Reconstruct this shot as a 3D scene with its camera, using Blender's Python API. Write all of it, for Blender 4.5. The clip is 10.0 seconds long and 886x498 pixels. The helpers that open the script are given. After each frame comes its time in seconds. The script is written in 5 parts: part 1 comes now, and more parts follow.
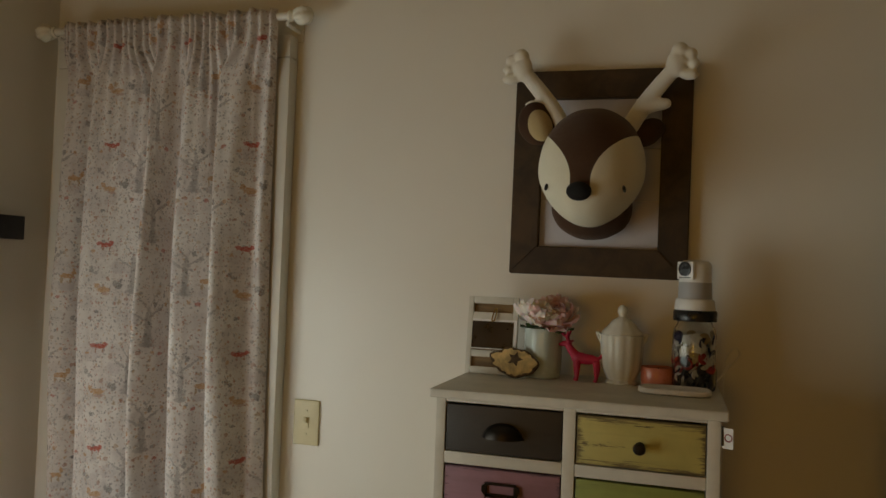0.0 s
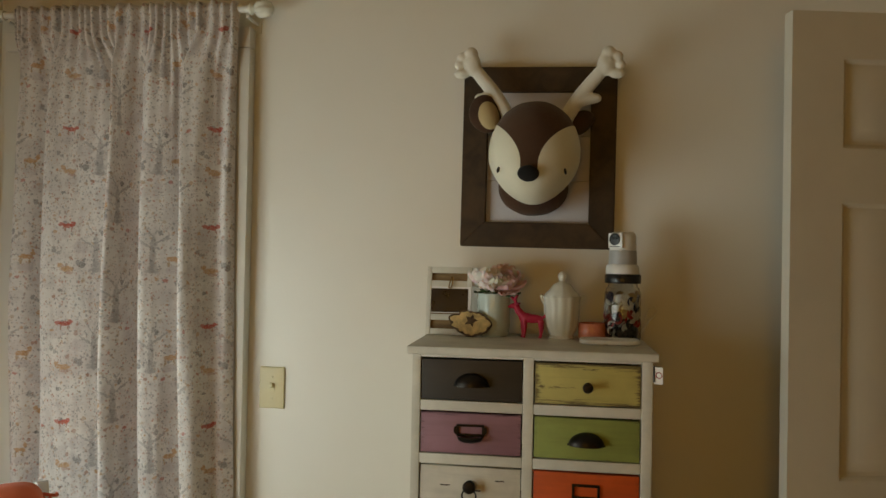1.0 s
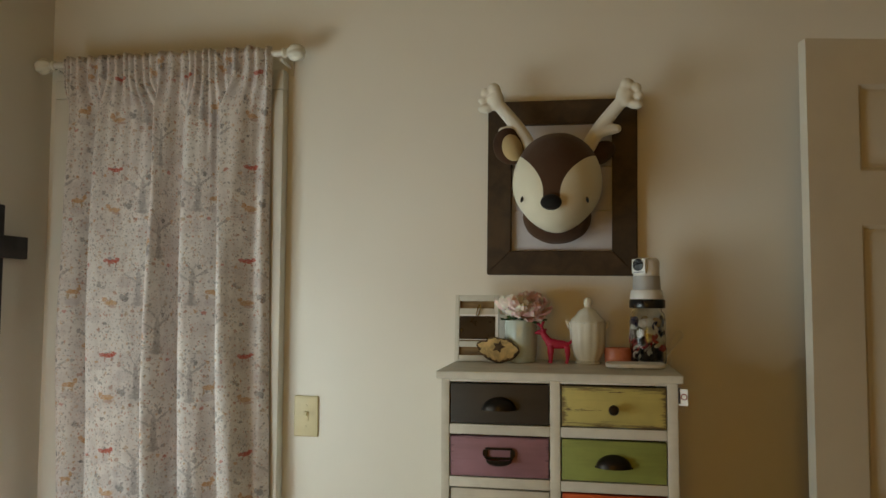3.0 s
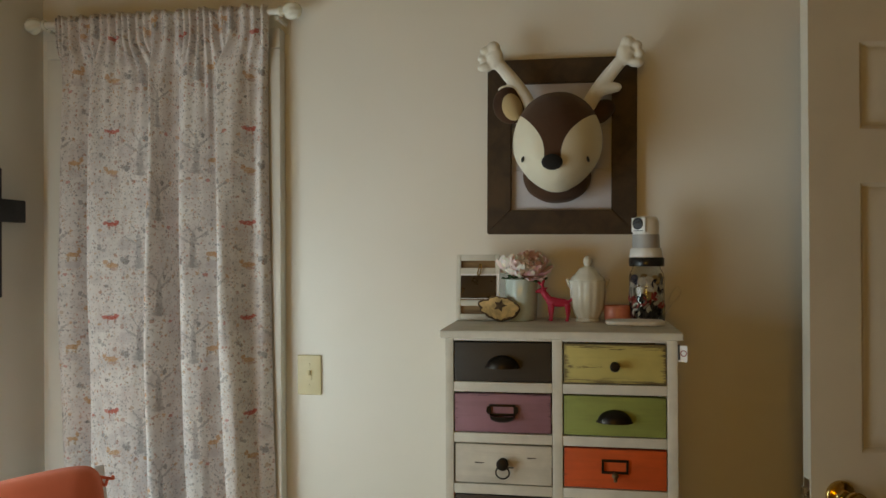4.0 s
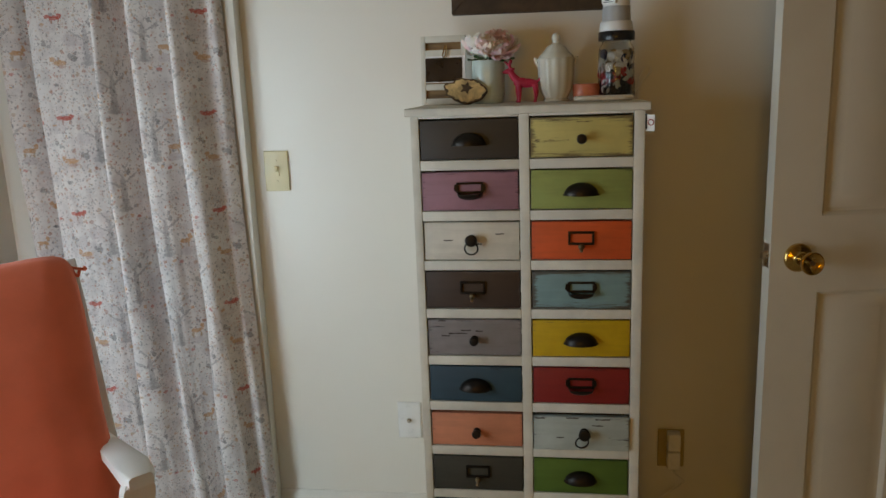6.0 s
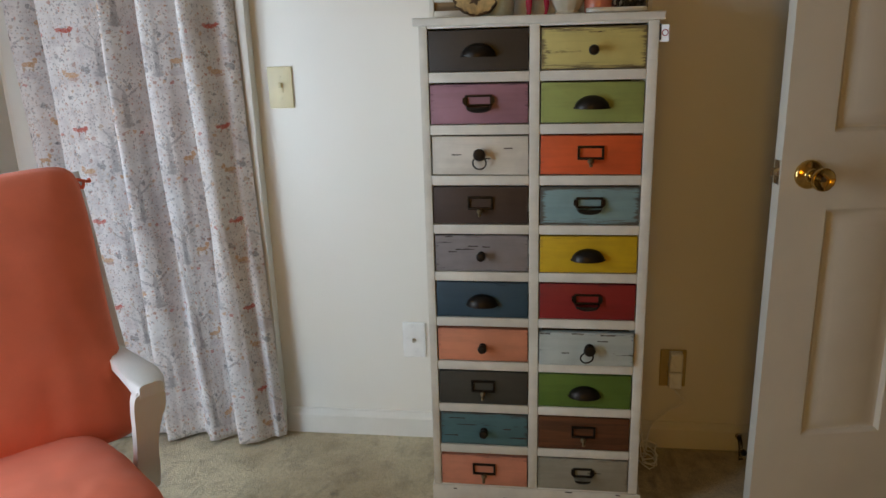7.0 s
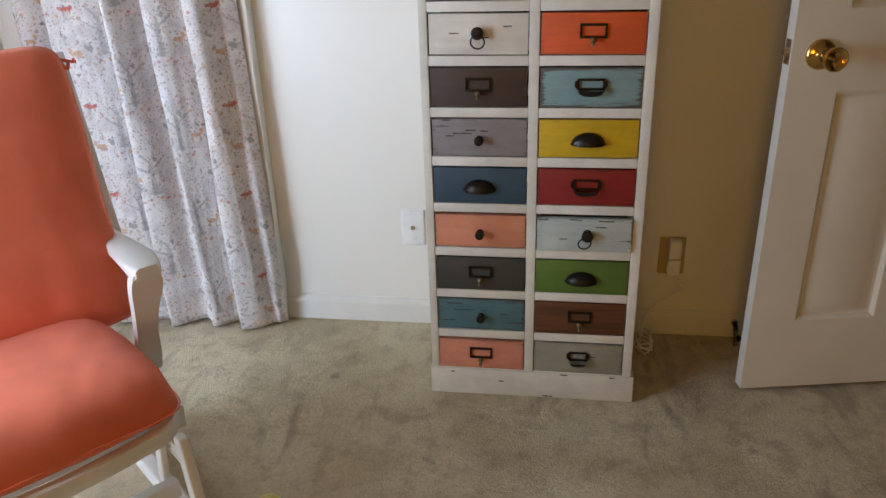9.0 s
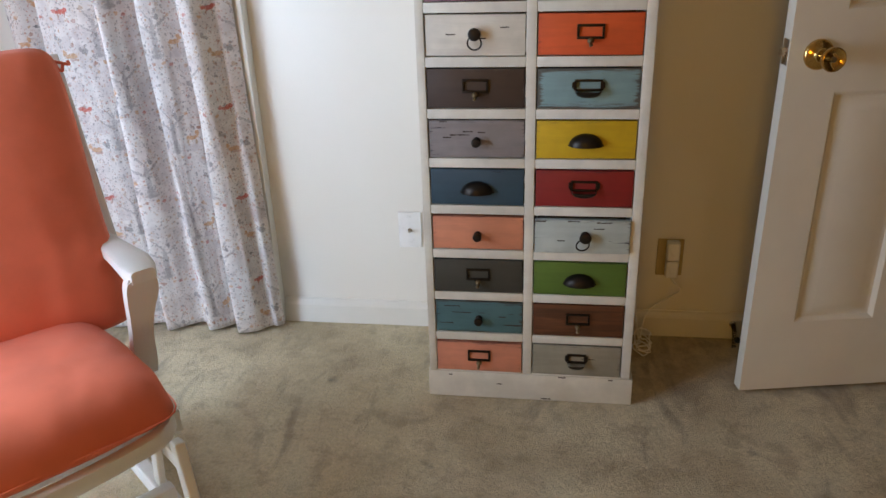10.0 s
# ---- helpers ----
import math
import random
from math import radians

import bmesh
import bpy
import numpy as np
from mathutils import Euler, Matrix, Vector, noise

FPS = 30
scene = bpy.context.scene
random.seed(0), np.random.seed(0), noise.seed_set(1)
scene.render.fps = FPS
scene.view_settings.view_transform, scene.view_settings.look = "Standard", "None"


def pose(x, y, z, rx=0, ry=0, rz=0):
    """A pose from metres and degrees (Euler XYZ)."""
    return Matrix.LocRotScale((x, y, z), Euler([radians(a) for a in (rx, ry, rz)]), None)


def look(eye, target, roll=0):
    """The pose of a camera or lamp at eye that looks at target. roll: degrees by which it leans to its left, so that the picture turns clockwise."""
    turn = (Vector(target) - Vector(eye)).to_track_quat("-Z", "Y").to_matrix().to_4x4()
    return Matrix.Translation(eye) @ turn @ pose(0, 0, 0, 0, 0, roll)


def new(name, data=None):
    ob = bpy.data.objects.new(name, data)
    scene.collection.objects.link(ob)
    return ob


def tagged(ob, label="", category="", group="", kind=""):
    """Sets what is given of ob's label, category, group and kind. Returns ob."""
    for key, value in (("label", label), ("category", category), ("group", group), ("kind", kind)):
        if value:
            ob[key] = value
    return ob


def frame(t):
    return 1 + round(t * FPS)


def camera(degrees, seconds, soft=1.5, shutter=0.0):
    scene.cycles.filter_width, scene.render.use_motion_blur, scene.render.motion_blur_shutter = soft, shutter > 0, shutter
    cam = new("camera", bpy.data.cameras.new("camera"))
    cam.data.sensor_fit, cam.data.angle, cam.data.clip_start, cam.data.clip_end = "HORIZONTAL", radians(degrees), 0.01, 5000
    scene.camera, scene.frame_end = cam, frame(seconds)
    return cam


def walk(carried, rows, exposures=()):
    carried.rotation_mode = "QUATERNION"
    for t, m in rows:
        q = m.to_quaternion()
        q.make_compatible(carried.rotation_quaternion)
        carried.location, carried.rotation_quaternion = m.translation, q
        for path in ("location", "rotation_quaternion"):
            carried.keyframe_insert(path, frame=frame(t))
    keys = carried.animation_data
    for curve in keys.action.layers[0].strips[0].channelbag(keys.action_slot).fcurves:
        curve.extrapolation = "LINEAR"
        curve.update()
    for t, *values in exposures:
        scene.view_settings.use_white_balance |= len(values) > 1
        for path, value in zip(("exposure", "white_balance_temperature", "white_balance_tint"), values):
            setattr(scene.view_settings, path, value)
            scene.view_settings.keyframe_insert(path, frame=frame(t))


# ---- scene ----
cam = camera(60.0, 10.0)
EXPOSURES = [(0, -2.36, 12200, 8), (0.5, -2.08, 12000, 6), (1.0, -1.82, 11500, 4), (2.5, -1.76, 10800, 3), (4.5, -1.68, 9350, 3), (6.0, -1.58, 8250, 5), (7.5, -1.2, 7600, 11), (8.0, -1.11, 7500, 13), (8.5, -1.0, 7400, 13), (10, -0.86, 7350, 13)]
PATH = [
    (0, (0.148, -1.839, 1.499), (-0.429, 0.075, 1.564), 2.1),
    (0.5, (0.04, -1.997, 1.478), (-0.329, -0.031, 1.473), 0.3),
    (1, (0.008, -2.094, 1.47), (-0.265, -0.113, 1.497), 1.1),
    (1.5, (-0.007, -2.149, 1.479), (-0.289, -0.172, 1.587), 0.5),
    (2, (-0.015, -2.184, 1.475), (-0.343, -0.217, 1.618), 0.2),
    (2.1, (0.0, -2.175, 1.469), (-0.359, -0.213, 1.606), 0.5),
    (2.5, (0.02, -2.162, 1.465), (-0.31, -0.192, 1.568), -0.3),
    (2.7, (0.035, -2.147, 1.442), (-0.324, -0.184, 1.571), 0.3),
    (4, (0.002, -2.168, 1.458), (-0.328, -0.195, 1.466), -0.3),
    (4.5, (-0.002, -2.152, 1.422), (-0.299, -0.177, 1.307), -0.4),
    (5, (0.011, -2.147, 1.402), (-0.276, -0.174, 1.233), -1.2),
    (5.5, (0.013, -2.159, 1.36), (-0.287, -0.202, 1.076), -2.0),
    (6, (0.026, -2.149, 1.325), (-0.251, -0.212, 0.908), -2.1),
    (6.2, (0.021, -2.147, 1.301), (-0.246, -0.221, 0.83), -1.9),
    (7.3, (0.003, -2.159, 1.26), (-0.285, -0.282, 0.632), -1.4),
    (7.5, (0.007, -2.145, 1.258), (-0.294, -0.294, 0.565), -1.1),
    (8, (0.004, -2.144, 1.241), (-0.279, -0.316, 0.481), -0.7),
    (8.5, (0.022, -2.139, 1.239), (-0.258, -0.324, 0.448), -1.4),
    (9, (0.023, -2.139, 1.232), (-0.26, -0.338, 0.412), -1.9),
    (9.5, (0.019, -2.133, 1.229), (-0.249, -0.334, 0.396), -1.9),
    (10, (0.02, -2.132, 1.224), (-0.255, -0.325, 0.413), -2.0),
]
walk(cam, [(t, look(eye, target, roll)) for t, eye, target, roll in PATH], EXPOSURES)

# ---- world and large lights ----
world = bpy.data.worlds.new("sky")
scene.world = world
world.use_nodes = True
wn = world.node_tree.nodes
sky = wn.new("ShaderNodeTexSky")
sky.sky_type, sky.sun_disc = "NISHITA", False
sky.sun_elevation, sky.sun_rotation = radians(48), radians(70)
world.node_tree.links.new(sky.outputs[0], wn["Background"].inputs[0])
wn["Background"].inputs[1].default_value = 0.12

# FY is an unseen depth, pushed far back to thin the bounced fill
LX, RX, BY, FY, CZ = -1.63, 1.30, 0.0, -7.5, 2.44   # room: side walls, back wall, wall behind the camera, ceiling
WIN = (-1.98, -0.66, 0.06, 1.52)                      # window in the side wall: y, y, z, z


def area(name, m, sx, sy, watts, colour):
    lamp = bpy.data.lights.new(name, "AREA")
    lamp.shape, lamp.size, lamp.size_y, lamp.energy, lamp.color = "RECTANGLE", sx, sy, watts, colour
    ob = new(name, lamp)
    ob.matrix_world = m
    return ob


# blue sky daylight in the side window's opening; warm fill lamp added behind the camera
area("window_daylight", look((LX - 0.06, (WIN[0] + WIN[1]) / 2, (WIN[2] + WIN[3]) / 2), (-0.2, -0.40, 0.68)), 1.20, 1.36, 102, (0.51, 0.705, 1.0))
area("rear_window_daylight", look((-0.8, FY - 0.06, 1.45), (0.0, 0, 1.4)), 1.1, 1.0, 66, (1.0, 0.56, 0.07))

# ---- mesh helpers ----


def mesh_of(name, bm, *mats, smooth=True, angle=40):
    me = bpy.data.meshes.new(name)
    bmesh.ops.recalc_face_normals(bm, faces=bm.faces[:])
    bm.to_mesh(me)
    bm.free()
    for m in mats:
        me.materials.append(m)
    if smooth:
        me.polygons.foreach_set("use_smooth", [True] * len(me.polygons))
        me.set_sharp_from_angle(angle=radians(angle))
    return me


def part(name, bm, material, parent, label="", m=None, smooth=True, angle=40):
    mats = material if isinstance(material, (list, tuple)) else [material]
    ob = new(name, mesh_of(name, bm, *mats, smooth=smooth, angle=angle))
    ob.parent = parent
    if m is not None:
        ob.matrix_basis = m
    return tagged(ob, label=label)


def thing(name, label, category, m=None, group="", kind=""):
    ob = new(name)
    ob.empty_display_size = 0.05
    if m is not None:
        ob.matrix_basis = m
    return tagged(ob, label=label, category=category, group=group, kind=kind)


def single(name, bm, material, label, category, m=None, group="", kind="", smooth=True, angle=40):
    mats = material if isinstance(material, (list, tuple)) else [material]
    ob = new(name, mesh_of(name, bm, *mats, smooth=smooth, angle=angle))
    if m is not None:
        ob.matrix_basis = m
    return tagged(ob, label=label, category=category, group=group, kind=kind)


def box(bm, x0, x1, y0, y1, z0, z1, bevel=0.0, seg=2, mi=0, m=None):
    g = bmesh.ops.create_cube(bm, size=1.0)
    t = Matrix.Translation(((x0 + x1) / 2, (y0 + y1) / 2, (z0 + z1) / 2)) @ Matrix.Diagonal((abs(x1 - x0), abs(y1 - y0), abs(z1 - z0), 1))
    if m is not None:
        t = m @ t
    bmesh.ops.transform(bm, matrix=t, verts=g["verts"])
    faces = {f for v in g["verts"] for f in v.link_faces}
    for f in faces:
        f.material_index = mi
    if bevel:
        edges = list({e for v in g["verts"] for e in v.link_edges})
        r = bmesh.ops.bevel(bm, geom=edges, offset=bevel, segments=seg, affect="EDGES", profile=0.6)
        for f in r["faces"]:
            f.material_index = mi
    return bm


def boxed(*a, **k):
    return box(bmesh.new(), *a, **k)


def ball(bm, c, r, u=20, v=12, mi=0, m=None):
    g = bmesh.ops.create_uvsphere(bm, u_segments=u, v_segments=v, radius=1.0)
    rr = r if hasattr(r, "__len__") else (r, r, r)
    t = Matrix.Translation(c) @ (m or Matrix()) @ Matrix.Diagonal((*rr, 1))
    bmesh.ops.transform(bm, matrix=t, verts=g["verts"])
    for f in {f for w in g["verts"] for f in w.link_faces}:
        f.material_index = mi
    return g["verts"]


def lathe(bm, prof, n=40, mi=0, c=(0, 0, 0), ribs=0, amp=0.0):
    """A turned shape from rows of radius and height."""
    rings = []
    for r, z in prof:
        ring = []
        for i in range(n):
            a = 2 * math.pi * i / n
            k = r * (1 + (amp * abs(math.cos(ribs * a / 2)) if ribs else 0))
            ring.append(bm.verts.new((c[0] + k * math.cos(a), c[1] + k * math.sin(a), c[2] + z)))
        rings.append(ring)
    for a, b in zip(rings, rings[1:]):
        for i in range(n):
            f = bm.faces.new((a[i], a[(i + 1) % n], b[(i + 1) % n], b[i]))
            f.material_index = mi
    for ring in (rings[0], rings[-1]):
        if len(ring) > 2:
            f = bm.faces.new(ring)
            f.material_index = mi
    return bm


def tube(bm, pts, radii, n=10, mi=0, cap=True):
    """A round tube along points."""
    pts = [Vector(p) for p in pts]
    if not hasattr(radii, "__len__"):
        radii = [radii] * len(pts)
    rings = []
    side = None
    for i, p in enumerate(pts):
        d = (pts[min(i + 1, len(pts) - 1)] - pts[max(i - 1, 0)]).normalized()
        if side is None:
            side = d.orthogonal().normalized()
        side = (side - d * side.dot(d)).normalized()
        up = d.cross(side)
        rings.append([bm.verts.new(p + radii[i] * (math.cos(2 * math.pi * k / n) * side + math.sin(2 * math.pi * k / n) * up)) for k in range(n)])
    for a, b in zip(rings, rings[1:]):
        for i in range(n):
            bm.faces.new((a[i], a[(i + 1) % n], b[(i + 1) % n], b[i])).material_index = mi
    if cap:
        for ring in (rings[0], rings[-1]):
            bm.faces.new(ring).material_index = mi
    return bm


def smooth_path(pts, n=8):
    """A rounded way through points."""
    pts = [Vector(p) for p in pts]
    out = []
    for i in range(len(pts) - 1):
        a, b, c, d = pts[max(i - 1, 0)], pts[i], pts[i + 1], pts[min(i + 2, len(pts) - 1)]
        for k in range(n):
            t = k / n
            out.append(0.5 * (2 * b + (c - a) * t + (2 * a - 5 * b + 4 * c - d) * t * t + (3 * b - a - 3 * c + d) * t ** 3))
    return out + [pts[-1]]


def plate(bm, outline, y0, y1, mi=0):
    """A board cut to an outline of x and z."""
    a = [bm.verts.new((x, y0, z)) for x, z in outline]
    b = [bm.verts.new((x, y1, z)) for x, z in outline]
    bm.faces.new(a).material_index = mi
    bm.faces.new(b[::-1]).material_index = mi
    for i in range(len(a)):
        j = (i + 1) % len(a)
        bm.faces.new((a[i], b[i], b[j], a[j])).material_index = mi
    return bm


# ---- materials ----


class Nodes:
    """A short way to write node materials."""

    def __init__(self, name, rough=0.6, metal=0.0):
        self.mat = bpy.data.materials.new(name)
        self.mat.use_nodes = True
        self.t = self.mat.node_tree
        self.b = self.t.nodes["Principled BSDF"]
        self.b.inputs["Roughness"].default_value, self.b.inputs["Metallic"].default_value = rough, metal
        self.co = self.t.nodes.new("ShaderNodeTexCoord")

    def put(self, a, b):
        self.t.links.new(a, b)

    def fill(self, sock, v):
        if isinstance(v, bpy.types.NodeSocket):
            self.put(v, sock)
        elif hasattr(v, "__len__") and sock.type == "RGBA" and len(v) == 3:
            sock.default_value = (*v, 1)
        else:
            sock.default_value = v

    def noise(self, scale, detail=4.0, rough=0.55, co="Object", vec=None, squash=None, dist=0.0):
        n = self.t.nodes.new("ShaderNodeTexNoise")
        v = vec or self.co.outputs[co]
        if squash:
            v = self.mapped(v, squash)
        self.put(v, n.inputs["Vector"])
        n.inputs["Scale"].default_value, n.inputs["Detail"].default_value = scale, detail
        n.inputs["Roughness"].default_value, n.inputs["Distortion"].default_value = rough, dist
        return n.outputs["Fac"]

    def mapped(self, v, scale, loc=(0, 0, 0)):
        n = self.t.nodes.new("ShaderNodeMapping")
        self.put(v, n.inputs["Vector"])
        n.inputs["Scale"].default_value, n.inputs["Location"].default_value = scale, loc
        return n.outputs[0]

    def voronoi(self, scale, vec=None, feature="F1", co="Object", rand=1.0):
        n = self.t.nodes.new("ShaderNodeTexVoronoi")
        n.feature = feature
        self.put(vec or self.co.outputs[co], n.inputs["Vector"])
        n.inputs["Scale"].default_value, n.inputs["Randomness"].default_value = scale, rand
        return n

    def math(self, op, a, b=0.0, c=0.0):
        n = self.t.nodes.new("ShaderNodeMath")
        n.operation = op
        for s, v in zip(n.inputs, (a, b, c)):
            self.fill(s, v)
        return n.outputs[0]

    def ramp(self, v, lo, hi, a=0.0, b=1.0):
        n = self.t.nodes.new("ShaderNodeMapRange")
        n.interpolation_type = "SMOOTHSTEP"
        for s, k in zip(n.inputs, (v, lo, hi, a, b)):
            self.fill(s, k)
        return n.outputs[0]

    def mix(self, f, a, b, mode="MIX"):
        n = self.t.nodes.new("ShaderNodeMix")
        n.data_type, n.blend_type = "RGBA", mode
        self.fill(n.inputs[0], f)
        self.fill(n.inputs[6], a)
        self.fill(n.inputs[7], b)
        return n.outputs[2]

    def colour(self, v):
        self.fill(self.b.inputs["Base Color"], v)

    def rough(self, v):
        self.fill(self.b.inputs["Roughness"], v)

    def bump(self, h, strength=0.3, dist=0.002):
        n = self.t.nodes.new("ShaderNodeBump")
        n.inputs["Strength"].default_value, n.inputs["Distance"].default_value = strength, dist
        self.put(h, n.inputs["Height"])
        self.put(n.outputs[0], self.b.inputs["Normal"])

    def rnd(self):
        return self.t.nodes.new("ShaderNodeObjectInfo").outputs["Random"]


def wall_paint():
    n = Nodes("cream_satin_wall_paint", 0.40)
    big = n.noise(1.3, 3)
    n.colour(n.mix(n.ramp(big, 0.35, 0.7), (0.80, 0.77, 0.70), (0.83, 0.805, 0.74)))
    n.rough(n.ramp(n.noise(4, 4), 0.3, 0.7, 0.31, 0.37))
    n.bump(n.math("ADD", n.noise(170, 3), n.math("MULTIPLY", n.noise(45, 2), 0.6)), 0.15, 0.001)
    return n.mat


def white_paint(name="white_trim_paint", c=(0.76, 0.74, 0.68), rough=0.38):
    n = Nodes(name, rough)
    n.colour(n.mix(n.ramp(n.noise(6, 5), 0.3, 0.75), c, tuple(v * 0.93 for v in c)))
    n.bump(n.noise(90, 3, squash=(1, 1, 0.15)), 0.12, 0.001)
    n.rough(n.ramp(n.noise(20, 3), 0.2, 0.8, rough - 0.06, rough + 0.1))
    return n.mat


def ceiling_bounce():
    n = Nodes("ceiling_bounce", 0.8)
    # dark tan on the unseen ceiling, so that it reflects less light and warmer
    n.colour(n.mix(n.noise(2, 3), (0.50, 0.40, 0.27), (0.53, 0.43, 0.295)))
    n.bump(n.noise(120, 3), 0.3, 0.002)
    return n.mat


def carpet_mat():
    n = Nodes("beige_cut_pile_carpet", 0.95)
    wide = n.noise(2.3, 5, 0.6, dist=0.4)
    mid = n.noise(13, 5, 0.62)
    fine = n.noise(210, 4, 0.7)
    c = n.mix(n.ramp(wide, 0.30, 0.60), (0.54, 0.41, 0.23), (0.755, 0.625, 0.395))
    c = n.mix(n.ramp(mid, 0.47, 0.66, 0.0, 0.55), c, (0.35, 0.245, 0.125))
    c = n.mix(n.ramp(n.noise(38, 5, 0.7), 0.48, 0.72, 0.0, 0.28), c, (0.29, 0.208, 0.108))
    spots = n.voronoi(3.6).outputs["Distance"]
    c = n.mix(n.math("MULTIPLY", n.ramp(n.math("ADD", spots, n.math("MULTIPLY", n.noise(40, 3), 0.16)), 0.17, 0.10), 0.65), c, (0.10, 0.070, 0.043))
    streak = n.noise(1.0, 5, 0.6, squash=(8, 2.2, 1), dist=0.9)
    c = n.mix(n.ramp(streak, 0.55, 0.70, 0.0, 0.6), c, (0.22, 0.145, 0.078))
    tufts = n.noise(95, 3, 0.7)
    c = n.mix(n.ramp(tufts, 0.35, 0.65, 0.22, 0.0), c, n.mix(1.0, c, (0.55, 0.52, 0.48), "MULTIPLY"))
    c = n.mix(n.ramp(fine, 0.3, 0.7), n.mix(1.0, c, (0.80, 0.80, 0.80), "MULTIPLY"), c)
    n.colour(c)
    n.b.inputs["Sheen Weight"].default_value = 0.25
    n.b.inputs["Sheen Roughness"].default_value = 0.6
    n.bump(n.math("ADD", fine, n.math("MULTIPLY", n.noise(60, 4), 0.9)), 0.8, 0.006)
    return n.mat


def distressed(name, c, wear=0.3, under=(0.09, 0.055, 0.035), long=True, edge=0.0, rough=0.5, grainy=0.16):
    """Old paint on wood: chips that run with the grain and rubbed rims."""
    n = Nodes(name, rough)
    g = n.co.outputs["Object"]
    r = n.rnd()
    shift = n.t.nodes.new("ShaderNodeVectorMath")
    shift.operation = "ADD"
    comb = n.t.nodes.new("ShaderNodeCombineXYZ")
    n.put(n.math("MULTIPLY", r, 31.0), comb.inputs[0])
    n.put(n.math("MULTIPLY", r, 17.0), comb.inputs[2])
    n.put(g, shift.inputs[0])
    n.put(comb.outputs[0], shift.inputs[1])
    v = shift.outputs[0]
    grain = n.noise(26, 5, 0.6, vec=v, squash=(0.22, 1, 2.4))
    soft = n.noise(9, 4, 0.6, vec=v)
    base = n.mix(n.ramp(soft, 0.3, 0.72), tuple(x * 0.86 for x in c), tuple(min(1, x * 1.07) for x in c))
    base = n.mix(n.ramp(grain, 0.45, 0.62, 0.0, grainy), base, tuple(x * 0.5 for x in c))
    chips = n.noise(15, 6, 0.68, vec=v, squash=(0.30 if long else 1, 1, 3.2))
    lim = 0.735 - 0.22 * wear
    worn = n.ramp(chips, lim, lim + 0.03)
    if edge:
        sep = n.t.nodes.new("ShaderNodeSeparateXYZ")
        n.put(n.co.outputs["Generated"], sep.inputs[0])
        dx = n.math("ABSOLUTE", n.math("SUBTRACT", sep.outputs[0], 0.5))
        dz = n.math("ABSOLUTE", n.math("SUBTRACT", sep.outputs[2], 0.5))
        d = n.math("MAXIMUM", n.math("MULTIPLY", n.math("SUBTRACT", 0.5, n.math("MINIMUM", dx, 0.5)), 2.2), 0.0)
        d = n.math("MINIMUM", d, n.math("SUBTRACT", 0.5, dz))
        d = n.math("ADD", d, n.math("MULTIPLY", n.math("SUBTRACT", n.noise(150, 6, 0.75, vec=v, squash=(0.10, 1, 1.5)), 0.5), 0.62))
        worn = n.math("MAXIMUM", worn, n.math("MULTIPLY", n.ramp(d, edge, edge - 0.10), 0.85))
    n.colour(n.mix(worn, base, n.mix(n.noise(60, 4, vec=v), tuple(x * 0.6 for x in under), tuple(x * 1.5 for x in under))))
    n.rough(n.ramp(worn, 0, 1, rough, 0.8))
    n.bump(n.math("SUBTRACT", n.math("MULTIPLY", grain, 0.4), worn), 0.35, 0.001)
    return n.mat


def stained_wood(name, c, rough=0.5, sq=(0.12, 1, 2)):
    n = Nodes(name, rough)
    g = n.noise(30, 6, 0.62, squash=sq, dist=0.5)
    s = n.noise(5, 4, 0.6)
    col = n.mix(n.ramp(g, 0.3, 0.7), tuple(x * 0.5 for x in c), tuple(x * 1.35 for x in c))
    n.colour(n.mix(n.ramp(s, 0.35, 0.7, 0.0, 0.5), col, tuple(x * 0.6 for x in c)))
    n.bump(g, 0.25, 0.001)
    return n.mat


def plain(name, c, rough=0.5, metal=0.0, var=0.1, scale=14, bump=0.1, bscale=80):
    n = Nodes(name, rough, metal)
    n.colour(n.mix(n.ramp(n.noise(scale, 4), 0.3, 0.7), tuple(x * (1 - var) for x in c), tuple(min(1, x * (1 + var)) for x in c)))
    n.rough(n.ramp(n.noise(scale * 2.3, 3), 0.25, 0.75, max(0.03, rough - 0.08), min(1, rough + 0.1)))
    n.bump(n.noise(bscale, 3), bump, 0.001)
    return n.mat


def cloth(name, c, weave=900, rough=0.9, var=0.08, wrinkle=0.5, sheen=0.3, wscale=7):
    n = Nodes(name, rough)
    n.colour(n.mix(n.ramp(n.noise(10, 4), 0.3, 0.7), tuple(x * (1 - var) for x in c), tuple(min(1, x * (1 + var)) for x in c)))
    n.b.inputs["Sheen Weight"].default_value = sheen
    n.bump(n.math("ADD", n.math("MULTIPLY", n.noise(weave, 2), 0.12), n.math("MULTIPLY", n.noise(wscale, 3, 0.5, squash=(1, 1, 0.6), dist=0.6), wrinkle)), 0.5, 0.01)
    return n.mat


